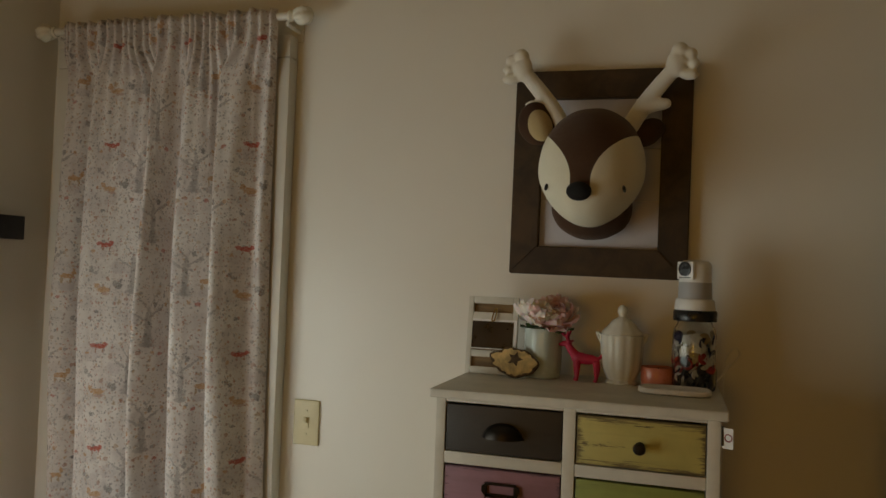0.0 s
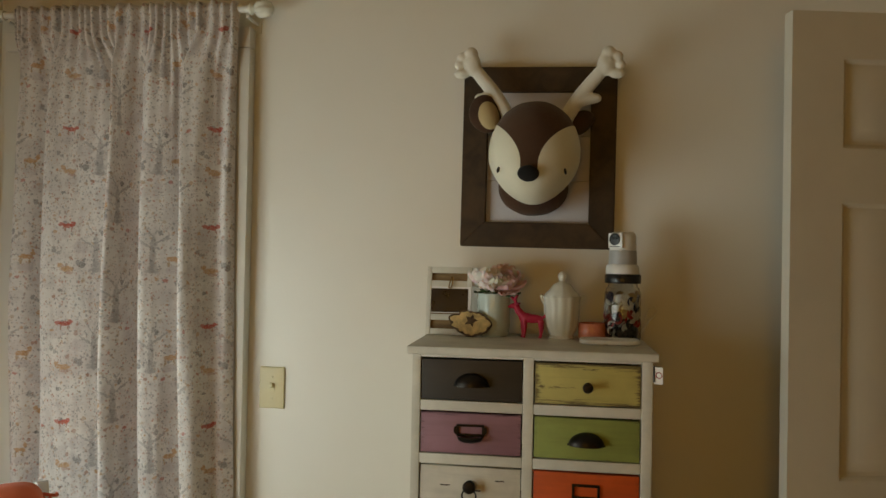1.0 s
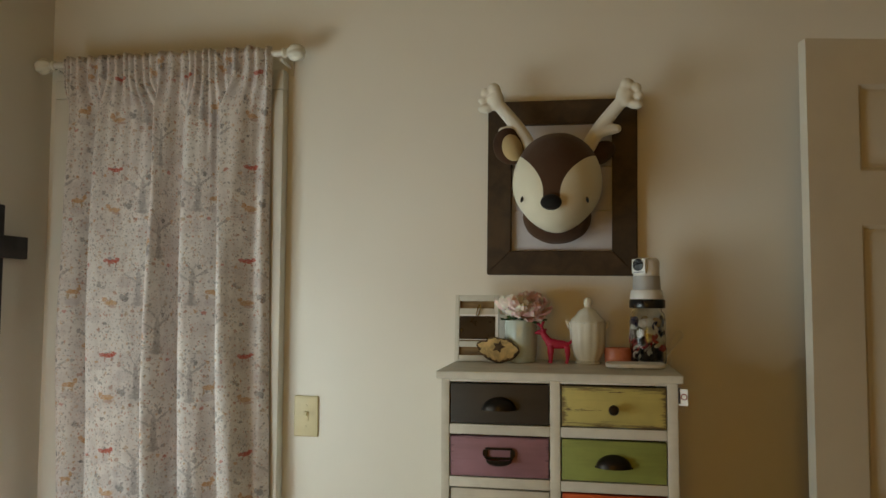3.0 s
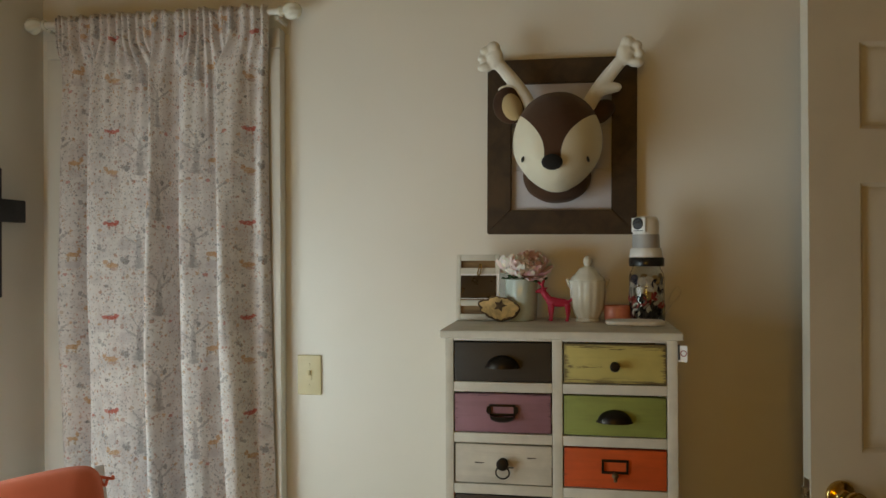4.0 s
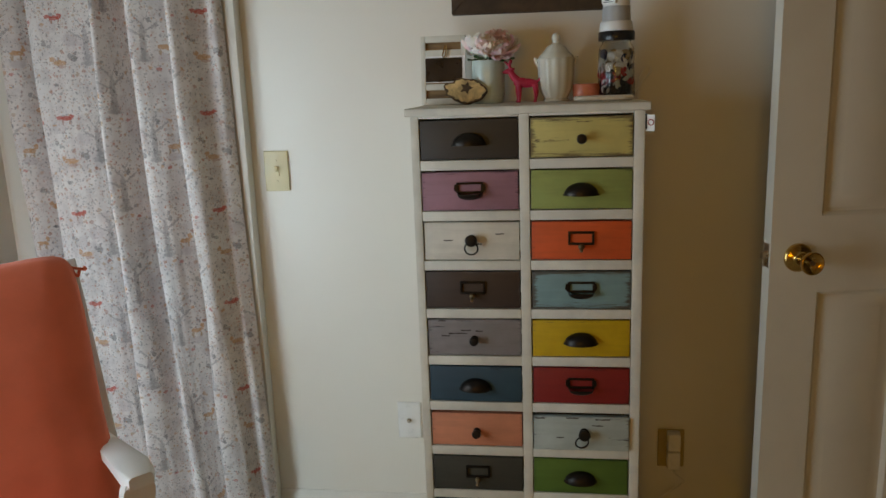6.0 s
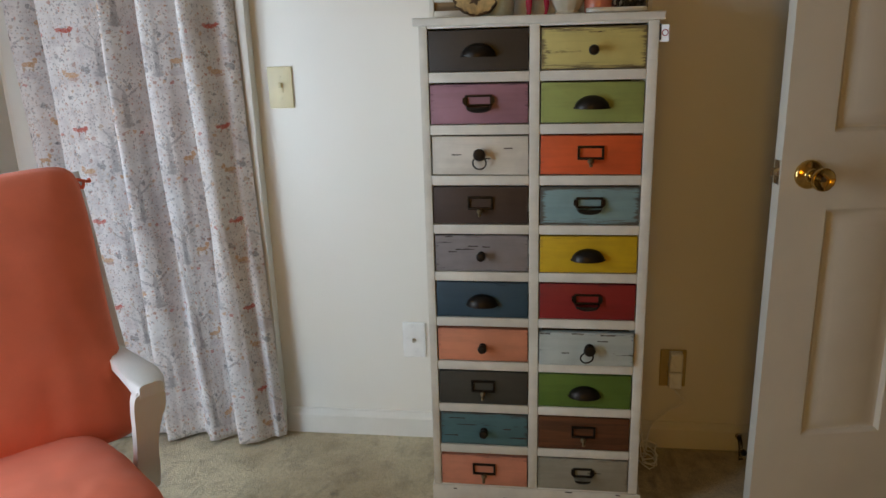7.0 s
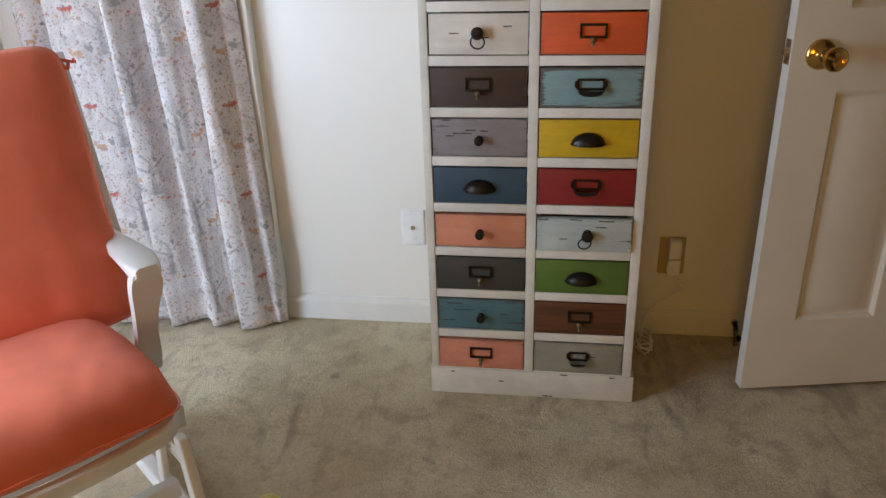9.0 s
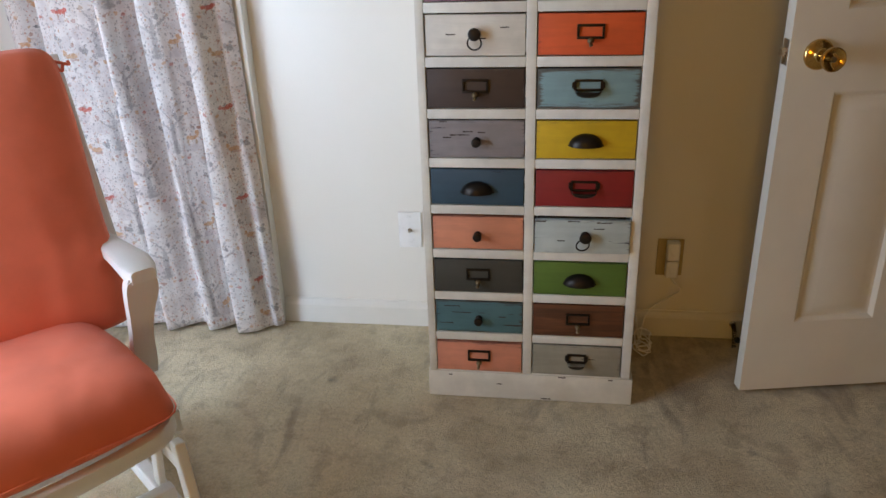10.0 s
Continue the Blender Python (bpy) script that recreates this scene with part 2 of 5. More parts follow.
def curtain_mat():
    """White cotton with a scattered woodland print in grey, orange and red."""
    n = Nodes("printed_curtain_cotton", 0.85)
    uv = n.co.outputs["UV"]
    wob = n.t.nodes.new("ShaderNodeTexNoise")
    n.put(uv, wob.inputs["Vector"])
    wob.inputs["Scale"].default_value, wob.inputs["Detail"].default_value = 120, 4
    off = n.t.nodes.new("ShaderNodeVectorMath")
    off.operation = "SCALE"
    cen = n.t.nodes.new("ShaderNodeVectorMath")
    cen.operation = "SUBTRACT"
    n.put(wob.outputs["Color"], cen.inputs[0])
    cen.inputs[1].default_value = (0.5, 0.5, 0.5)
    n.put(cen.outputs[0], off.inputs[0])
    off.inputs[3].default_value = 0.014
    add = n.t.nodes.new("ShaderNodeVectorMath")
    n.put(uv, add.inputs[0])
    n.put(off.outputs[0], add.inputs[1])
    v = add.outputs[0]
    soft = n.t.nodes.new("ShaderNodeVectorMath")
    soft.operation = "MULTIPLY_ADD"
    n.put(cen.outputs[0], soft.inputs[0])
    soft.inputs[1].default_value = (0.011, 0.011, 0)
    n.put(uv, soft.inputs[2])
    sv = soft.outputs[0]
    col = n.mix(n.ramp(n.noise(9, 4, vec=uv), 0.35, 0.65), (0.81, 0.77, 0.745), (0.75, 0.70, 0.675))
    # pale washes behind the motifs
    col = n.mix(n.ramp(n.noise(16, 3, vec=v), 0.46, 0.62, 0.0, 0.42), col, (0.56, 0.50, 0.49))
    col = n.mix(n.ramp(n.noise(75, 4, 0.7, vec=sv), 0.52, 0.68, 0.0, 0.28), col, (0.46, 0.41, 0.40))
    # leaf specks in mixed tints
    for k, (scale, lim, tint) in enumerate(((118, 0.34, 0.62), (74, 0.26, 0.64), (175, 0.36, 0.42), (140, 0.33, 0.60))):
        w = n.voronoi(scale, n.mapped(sv, (1, (0.70, 0.62, 0.80, 0.90)[k], 1), (k * 3.1, k * 1.7, 0)))
        sep = n.t.nodes.new("ShaderNodeSeparateColor")
        n.put(w.outputs["Color"], sep.inputs[0])
        a = n.mix(n.ramp(sep.outputs[0], 0.40, 0.44), (0.25, 0.235, 0.23), (0.42, 0.25, 0.19))
        a = n.mix(n.ramp(sep.outputs[0], 0.54, 0.56), a, (0.52, 0.17, 0.09))
        a = n.mix(n.ramp(sep.outputs[0], 0.68, 0.70), a, (0.56, 0.34, 0.17))
        a = n.mix(n.ramp(sep.outputs[0], 0.86, 0.88), a, (0.34, 0.31, 0.315))
        on = n.math("MULTIPLY", n.ramp(w.outputs["Distance"], lim, lim - 0.14), n.ramp(sep.outputs[1], 0.30, 0.38))
        col = n.mix(n.math("MULTIPLY", on, tint), col, a)
    # repeated larger motifs
    pu, pv = 0.345, 0.272
    su = n.t.nodes.new("ShaderNodeSeparateXYZ")
    n.put(v, su.inputs[0])
    uu = n.math("FLOORED_MODULO", su.outputs[0], pu)
    vv = n.math("FLOORED_MODULO", su.outputs[1], pv)

    ink = n.ramp(n.noise(230, 4, 0.75, vec=uv), 0.34, 0.54, 0.48, 1.0)

    def blot(cx, cy, rx, ry, tint, f=0.9, tilt=0.0):
        ax = n.math("WRAP", n.math("SUBTRACT", uu, cx), pu / 2, -pu / 2)
        ay = n.math("WRAP", n.math("SUBTRACT", vv, cy), pv / 2, -pv / 2)
        if tilt:
            ay = n.math("SUBTRACT", ay, n.math("MULTIPLY", ax, tilt))
        dx, dy = n.math("DIVIDE", ax, rx), n.math("DIVIDE", ay, ry)
        r = n.math("ADD", n.math("MULTIPLY", dx, dx), n.math("MULTIPLY", dy, dy))
        return n.mix(n.math("MULTIPLY", n.math("MULTIPLY", n.ramp(r, 1.15, 0.55), ink), f), col, tint)

    grey, dark, red, orange, tan = (0.33, 0.305, 0.30), (0.09, 0.085, 0.09), (0.54, 0.080, 0.05), (0.58, 0.28, 0.09), (0.46, 0.29, 0.15)
    lilac, rust = (0.55, 0.485, 0.49), (0.42, 0.15, 0.08)
    motifs = []
    for u0, v0, flip in ((0.050, 0.060, 1), (0.222, 0.196, -1)):
        # a pale tree: flared trunk, rising boughs, knots and a few leaves
        motifs += [(u0, v0 + 0.050, 0.0078, 0.056, grey, 0.60), (u0 + 0.001, v0 + 0.012, 0.0120, 0.020, grey, 0.5), (u0, v0 + 0.001, 0.019, 0.006, grey, 0.5),
                   (u0 + 0.020, v0 + 0.090, 0.020, 0.0045, grey, 0.65, 0.8), (u0 - 0.022, v0 + 0.078, 0.022, 0.0042, grey, 0.6, -0.7), (u0 - 0.012, v0 + 0.112, 0.013, 0.0040, grey, 0.6, -1.5), (u0 + 0.010, v0 + 0.118, 0.008, 0.0045, grey, 0.55, 2.2),
                   (u0 + 0.002, v0 + 0.058, 0.0030, 0.005, dark, 0.6), (u0 - 0.003, v0 + 0.030, 0.0025, 0.004, dark, 0.5), (u0 + 0.014, v0 + 0.106, 0.0055, 0.0085, dark, 0.62),
                   (u0 - 0.046, v0 + 0.098, 0.0050, 0.0065, rust, 0.5), (u0 + 0.042, v0 + 0.108, 0.0045, 0.0055, orange, 0.6), (u0 - 0.022, v0 + 0.132, 0.0050, 0.0050, tan, 0.55), (u0 + 0.022, v0 + 0.138, 0.0050, 0.0055, tan, 0.5)]
        # squirrel by the roots
        motifs += [(u0 - 0.034, v0 + 0.016, 0.0085, 0.0105, dark, 0.62), (u0 - 0.045, v0 + 0.021, 0.0050, 0.0085, dark, 0.5), (u0 - 0.030, v0 + 0.030, 0.0045, 0.0045, dark, 0.6)]
        # young stag: body, neck and legs
        x, y = u0 + 0.046 * flip, v0 + 0.036
        motifs += [(x, y, 0.0165, 0.0075, orange, 0.8), (x + 0.015, y + 0.011, 0.0050, 0.0095, orange, 0.8), (x - 0.011, y - 0.013, 0.0028, 0.0100, tan, 0.8), (x + 0.009, y - 0.013, 0.0028, 0.0100, tan, 0.8), (x, y - 0.030, 0.020, 0.012, lilac, 0.5)]
        # a second fawn lying in the grass, and bushes
        x, y = u0 - 0.074, v0 + 0.004
        motifs += [(x, y, 0.0190, 0.0080, orange, 0.75), (x - 0.018, y + 0.010, 0.0070, 0.0075, orange, 0.75), (x + 0.006, y - 0.010, 0.0140, 0.0045, rust, 0.5), (x + 0.036, y + 0.060, 0.022, 0.019, lilac, 0.45), (x - 0.020, y + 0.098, 0.026, 0.020, lilac, 0.4),
                   (x - 0.034, y + 0.052, 0.0060, 0.0085, dark, 0.5), (x - 0.024, y + 0.044, 0.0070, 0.0060, dark, 0.45), (x + 0.010, y + 0.030, 0.0045, 0.0065, rust, 0.55), (x - 0.006, y + 0.126, 0.0060, 0.0060, dark, 0.45)]
        # fox: long body, brush and legs
        x, y = u0 + 0.098, v0 - 0.012
        if flip < 0:
            motifs += [(x, y, 0.0150, 0.0068, red, 0.92), (x + 0.014, y + 0.004, 0.0070, 0.0065, red, 0.9), (x - 0.017, y + 0.003, 0.0085, 0.0055, red, 0.8), (x - 0.008, y - 0.010, 0.0025, 0.0075, rust, 0.7), (x + 0.010, y - 0.010, 0.0025, 0.0075, rust, 0.7)]
        # toadstools and berries along the ground line
        for i, (dx, dy, tint) in enumerate(((0.012, -0.018, orange), (0.030, -0.022, red), (-0.014, -0.020, rust), (-0.030, -0.028, tan), (0.068, 0.062, rust), (0.084, 0.080, dark), (0.066, -0.030, orange))):
            motifs.append((u0 + dx, v0 + dy, 0.0058, 0.0052, tint, 0.65))
    for args in motifs:
        col = blot(*args)
    n.colour(col)
    n.b.inputs["Sheen Weight"].default_value = 0.1
    tr = n.t.nodes.new("ShaderNodeBsdfTranslucent")
    n.put(col, tr.inputs["Color"])
    ms = n.t.nodes.new("ShaderNodeMixShader")
    ms.inputs[0].default_value = 0.15
    n.put(n.b.outputs[0], ms.inputs[1])
    n.put(tr.outputs[0], ms.inputs[2])
    n.put(ms.outputs[0], n.t.nodes["Material Output"].inputs["Surface"])
    n.bump(n.math("ADD", n.noise(700, 2, vec=uv), n.math("MULTIPLY", n.noise(14, 3, vec=uv, squash=(1, 0.5, 1)), 2.0)), 0.25, 0.003)
    return n.mat


def glass(name, tint=(1, 1, 1), rough=0.02):
    n = Nodes(name, rough)
    n.colour(tint)
    n.b.inputs["Transmission Weight"].default_value = 1.0
    n.b.inputs["IOR"].default_value = 1.45
    return n.mat


def head_mat():
    """Short plush, dark brown with a peak down to the nose between cream cheeks."""
    n = Nodes("brown_and_cream_plush", 0.95)
    s = n.t.nodes.new("ShaderNodeSeparateXYZ")
    n.put(n.co.outputs["Object"], s.inputs[0])
    z = n.math("DIVIDE", n.math("SUBTRACT", s.outputs[2], -0.038), 0.112)
    w = n.math("ADD", n.math("MULTIPLY", n.math("MULTIPLY", n.math("MAXIMUM", z, 0.0), n.math("MAXIMUM", z, 0.0)), 0.080), 0.021)
    w = n.math("ADD", w, n.math("MULTIPLY", n.math("GREATER_THAN", z, 1.0), 0.2))
    brown = n.ramp(n.math("SUBTRACT", w, n.math("ABSOLUTE", s.outputs[0])), -0.0008, 0.0008)
    brown = n.math("MULTIPLY", brown, n.math("GREATER_THAN", s.outputs[2], -0.055))
    brown = n.math("MAXIMUM", brown, n.ramp(s.outputs[1], 0.034, 0.038))
    fuzz = n.noise(420, 3, 0.7)
    c = n.mix(brown, n.mix(fuzz, (0.74, 0.70, 0.55), (0.88, 0.84, 0.69)), n.mix(fuzz, (0.050, 0.021, 0.009), (0.110, 0.048, 0.021)))
    n.colour(c)
    n.b.inputs["Sheen Weight"].default_value = 0.12
    n.bump(n.math("ADD", fuzz, n.noise(60, 3)), 0.4, 0.003)
    return n.mat


def ball_felt():
    """Felt in white and pale yellow patches."""
    n = Nodes("white_and_yellow_felt", 0.95)
    c = n.mix(n.ramp(n.noise(17, 1, 0.3), 0.47, 0.50), (0.80, 0.78, 0.70), (0.74, 0.66, 0.16))
    n.colour(n.mix(n.ramp(n.noise(300, 3), 0.3, 0.7, 0.0, 0.3), c, (0.55, 0.52, 0.34)))
    n.b.inputs["Sheen Weight"].default_value = 0.4
    n.bump(n.noise(400, 3), 0.5, 0.002)
    return n.mat


M_WALL, M_TRIM, M_CEIL, M_CARPET = wall_paint(), white_paint(), ceiling_bounce(), carpet_mat()
# tone for walls out of view, chosen to weaken and warm bounced light
M_TAN = plain("tan_bounce_tone", (0.36, 0.21, 0.085), 0.6, 0, 0.06, 2, 0.2, 150)
M_DOOR = white_paint("white_door_paint", (0.74, 0.70, 0.605), 0.42)
M_CURTAIN = curtain_mat()
M_BODY = distressed("worn_white_furniture_paint", (0.71, 0.685, 0.60), 0.06, (0.22, 0.17, 0.12), grainy=0.05)
M_IRON = plain("dark_bronze_hardware", (0.020, 0.016, 0.013), 0.38, 0.7, 0.3)
M_BRASS = plain("polished_brass", (0.58, 0.39, 0.14), 0.16, 1.0, 0.12)
M_AGED = plain("aged_brass", (0.20, 0.145, 0.08), 0.42, 0.9, 0.25)
M_STEEL = plain("latch_steel", (0.55, 0.50, 0.42), 0.3, 1.0, 0.1)
M_FRAME = stained_wood("dark_walnut_stain", (0.062, 0.034, 0.016), 0.6, (0.5, 1, 0.5))
M_ALMOND = plain("almond_plastic", (0.66, 0.58, 0.36), 0.35, 0, 0.04)
M_IVORY = plain("aged_ivory_plastic", (0.46, 0.35, 0.16), 0.4, 0, 0.05)
M_WHITEPL = plain("white_plastic", (0.82, 0.82, 0.80), 0.32, 0, 0.04)
M_GREYPL = plain("grey_plastic", (0.42, 0.42, 0.42), 0.4, 0, 0.04)
M_BLACK = plain("black_plastic", (0.012, 0.012, 0.013), 0.3, 0, 0.2)
M_CORAL = cloth("coral_cotton_cushion", (0.86, 0.205, 0.115), 800, 0.95, 0.05, 0.35, 0.10, 8)
M_CORAL.node_tree.nodes["Principled BSDF"].inputs["Specular IOR Level"].default_value = 0.2
M_CHAIR = white_paint("white_chair_paint", (0.80, 0.79, 0.75), 0.35)
M_HEAD = head_mat()
M_FLEECE = cloth("white_fleece", (0.80, 0.77, 0.68), 420, 0.95, 0.06, 0.15, 0.5, 40)
M_FELT = cloth("tan_ear_felt", (0.52, 0.40, 0.22), 500, 0.95, 0.1, 0.1, 0.2, 40)
M_DKPLUSH = cloth("dark_brown_plush", (0.060, 0.025, 0.011), 420, 0.95, 0.25, 0.15, 0.12, 40)
M_CROSS = plain("charcoal_painted_wood", (0.030, 0.030, 0.034), 0.55, 0, 0.25, 10, 0.2)
M_MILK = plain("milk_glass", (0.78, 0.77, 0.68), 0.16, 0, 0.03)
M_VASE = plain("pale_glazed_ceramic", (0.55, 0.645, 0.60), 0.2, 0, 0.05)
M_PINK = plain("hot_pink_flocked_resin", (0.55, 0.020, 0.070), 0.5, 0, 0.12)
M_CANDLE = plain("pink_candle_glass", (0.74, 0.25, 0.17), 0.22, 0, 0.06)
M_GLASS = glass("clear_glass", (0.97, 0.99, 0.98))
M_CORD = plain("clear_white_cord", (0.80, 0.78, 0.73), 0.35, 0, 0.05)
M_DARK = plain("dark_printed_photo", (0.016, 0.012, 0.012), 0.3, 0, 0.5, 12)
M_KRAFT = stained_wood("tan_wood_slat", (0.24, 0.145, 0.065), 0.6, (0.2, 1, 2))
M_BIRCH = stained_wood("birch_slice", (0.66, 0.46, 0.21), 0.6, (1, 1, 1))
M_BARK = plain("bark", (0.09, 0.055, 0.03), 0.9, 0, 0.4, 60, 0.6)
M_LEAF = plain("silk_leaf", (0.045, 0.10, 0.035), 0.6, 0, 0.3, 40)
M_BALL = ball_felt()
M_PAPER = plain("white_paper", (0.84, 0.83, 0.81), 0.7, 0, 0.03)

# ---- structure ----


def wall(name, parts, label, mat=M_WALL):
    bm = bmesh.new()
    for p in parts:
        box(bm, *p)
    return single(name, bm, mat, label, "wall", kind="structure", smooth=False)


T = 0.14
DOORWAY = (-0.96, -0.16)          # opening in the side wall that the white door closes
wall("wall_north", [(LX - T, RX + T, 0, T, 0, CZ)], "cream painted drywall behind the drawer chest")
wall("wall_west", [(LX - T, LX, FY - T, WIN[0], 0, CZ), (LX - T, LX, WIN[1], 0, 0, CZ), (LX - T, LX, WIN[0], WIN[1], 0, WIN[2]), (LX - T, LX, WIN[0], WIN[1], WIN[3], CZ)],
     "cream painted drywall with a window")
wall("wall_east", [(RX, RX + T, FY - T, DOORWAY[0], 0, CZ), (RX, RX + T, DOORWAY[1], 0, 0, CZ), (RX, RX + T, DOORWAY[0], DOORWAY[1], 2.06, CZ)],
     "unseen drywall with a doorway, toned tan for warm bounce", M_TAN)
wall("wall_south", [(LX, RX, FY - T, FY, 0, 0.9), (LX, RX, FY - T, FY, 2.0, CZ), (LX, -1.4, FY - T, FY, 0.9, 2.0), (-0.2, RX, FY - T, FY, 0.9, 2.0)], "unseen end wall toned tan for warm bounce, with the added window", M_TAN)
wall("hall_wall", [(RX + 1.1, RX + 1.2, -2.0, 0.6, 0, CZ), (RX + T, RX + 1.1, 0.5, 0.6, 0, CZ), (RX + T, RX + 1.1, -2.0, -1.9, 0, CZ)], "unseen hallway wall beyond the doorway, toned tan for warm bounce", M_TAN)
single("ceiling", boxed(LX - T, RX + 1.2, FY - T, 0.6, CZ, CZ + 0.1), M_CEIL, "unseen textured ceiling toned tan for warm bounce", "ceiling", kind="structure", smooth=False)

# carpet: a dense sheet with a slight pile relief
bm = bmesh.new()
bmesh.ops.create_grid(bm, x_segments=220, y_segments=220, size=0.5)
X0, X1, Y0, Y1 = LX - T, RX + 1.2, FY - T, 0.6
for v in bm.verts:
    v.co.x, v.co.y = X0 + (v.co.x + 0.5) * (X1 - X0), Y0 + (v.co.y + 0.5) * (Y1 - Y0)
    v.co.z = 0.0018 * noise.noise(v.co * 16) + 0.0012 * noise.noise(v.co * 55) - 0.0015
single("floor", bm, M_CARPET, "worn beige cut-pile carpet with brown stains", "carpet", kind="structure")
single("ground", boxed(-60, 60, -60, 60, -0.6, -0.5), plain("dry_lawn", (0.10, 0.12, 0.05), 0.95, 0, 0.3, 2), "lawn outside the windows", "ground", kind="structure", smooth=False)


def skirting(name, a, b, normal):
    """A baseboard along a wall from a to b, with a rounded upper lip."""
    bm = bmesh.new()
    prof = [(0, 0), (0.014, 0), (0.014, 0.062), (0.011, 0.070), (0.006, 0.078), (0.004, 0.084), (0, 0.084)]
    ends = []
    for p in (a, b):
        ends.append([bm.verts.new((p[0] + d * normal[0], p[1] + d * normal[1], z)) for d, z in prof])
    for i in range(len(prof)):
        j = (i + 1) % len(prof)
        bm.faces.new((ends[0][i], ends[0][j], ends[1][j], ends[1][i]))
    bm.faces.new(ends[0])
    bm.faces.new(ends[1][::-1])
    return single(name, bm, M_TRIM, "white painted wooden baseboard", "baseboard", kind="structure", smooth=False)


skirting("baseboard", (-0.831, 0), (RX, 0), (0, -1))
skirting("baseboard", (LX, -0.02), (LX, FY), (1, 0))
skirting("baseboard", (RX, -1.03), (RX, FY), (-1, 0))
skirting("baseboard", (LX, FY), (RX, FY), (0, 1))

# casing and closed leaf of the garden door behind the curtain
bm = bmesh.new()
box(bm, -0.892, -0.832, -0.044, 0, 0, 2.055, 0.005)
box(bm, -1.585, -1.525, -0.044, 0, 0, 2.055, 0.005)
box(bm, -1.585, -0.832, -0.045, 0, 2.056, 2.115, 0.005)
single("trim", bm, M_TRIM, "thick white painted door frame behind the curtain", "door casing", kind="structure")
leaf = thing("door_2", "white closed door hidden behind the printed curtain", "door", kind="structure")
part("leaf", boxed(-1.523, -0.894, -0.012, 0.0, 0.01, 2.05, 0.002), M_DOOR, leaf)

# side window beyond the rocking chair: frame, sashes and panes
def window(name, m, w, h, label):
    win = thing(name, label, "window", m, kind="structure")
    for x0, x1, z0, z1 in ((-w / 2, -w / 2 + 0.05, 0, h), (w / 2 - 0.05, w / 2, 0, h), (-w / 2 + 0.05, w / 2 - 0.05, 0, 0.05), (-w / 2 + 0.05, w / 2 - 0.05, h - 0.05, h), (-w / 2 + 0.05, w / 2 - 0.05, h / 2 - 0.02, h / 2 + 0.02)):
        part("window_frame", boxed(x0, x1, -0.03, 0.03, z0, z1, 0.003), M_TRIM, win)
    for z0, z1 in ((0.05, h / 2 - 0.02), (h / 2 + 0.02, h - 0.05)):
        p = part("pane", boxed(-w / 2 + 0.05, w / 2 - 0.05, -0.003, 0.003, z0, z1), M_GLASS, win, smooth=False)
        p.visible_shadow = False
    part("window_sill", boxed(-w / 2 - 0.04, w / 2 + 0.04, -0.17, -0.04, -0.03, 0.0, 0.004), M_TRIM, win)
    return win


window("window_1", pose(LX - 0.11, (WIN[0] + WIN[1]) / 2, WIN[2], 0, 0, 90), WIN[1] - WIN[0], WIN[3] - WIN[2], "white sash window beside the rocking chair")
# unseen window, added only to house the orange fill lamp
window("window_2", pose(-0.8, FY - 0.11, 0.9, 0, 0, 180), 1.2, 1.1, "white sash window added out of view for the warm fill lamp")

# ---- open six-panel door ----


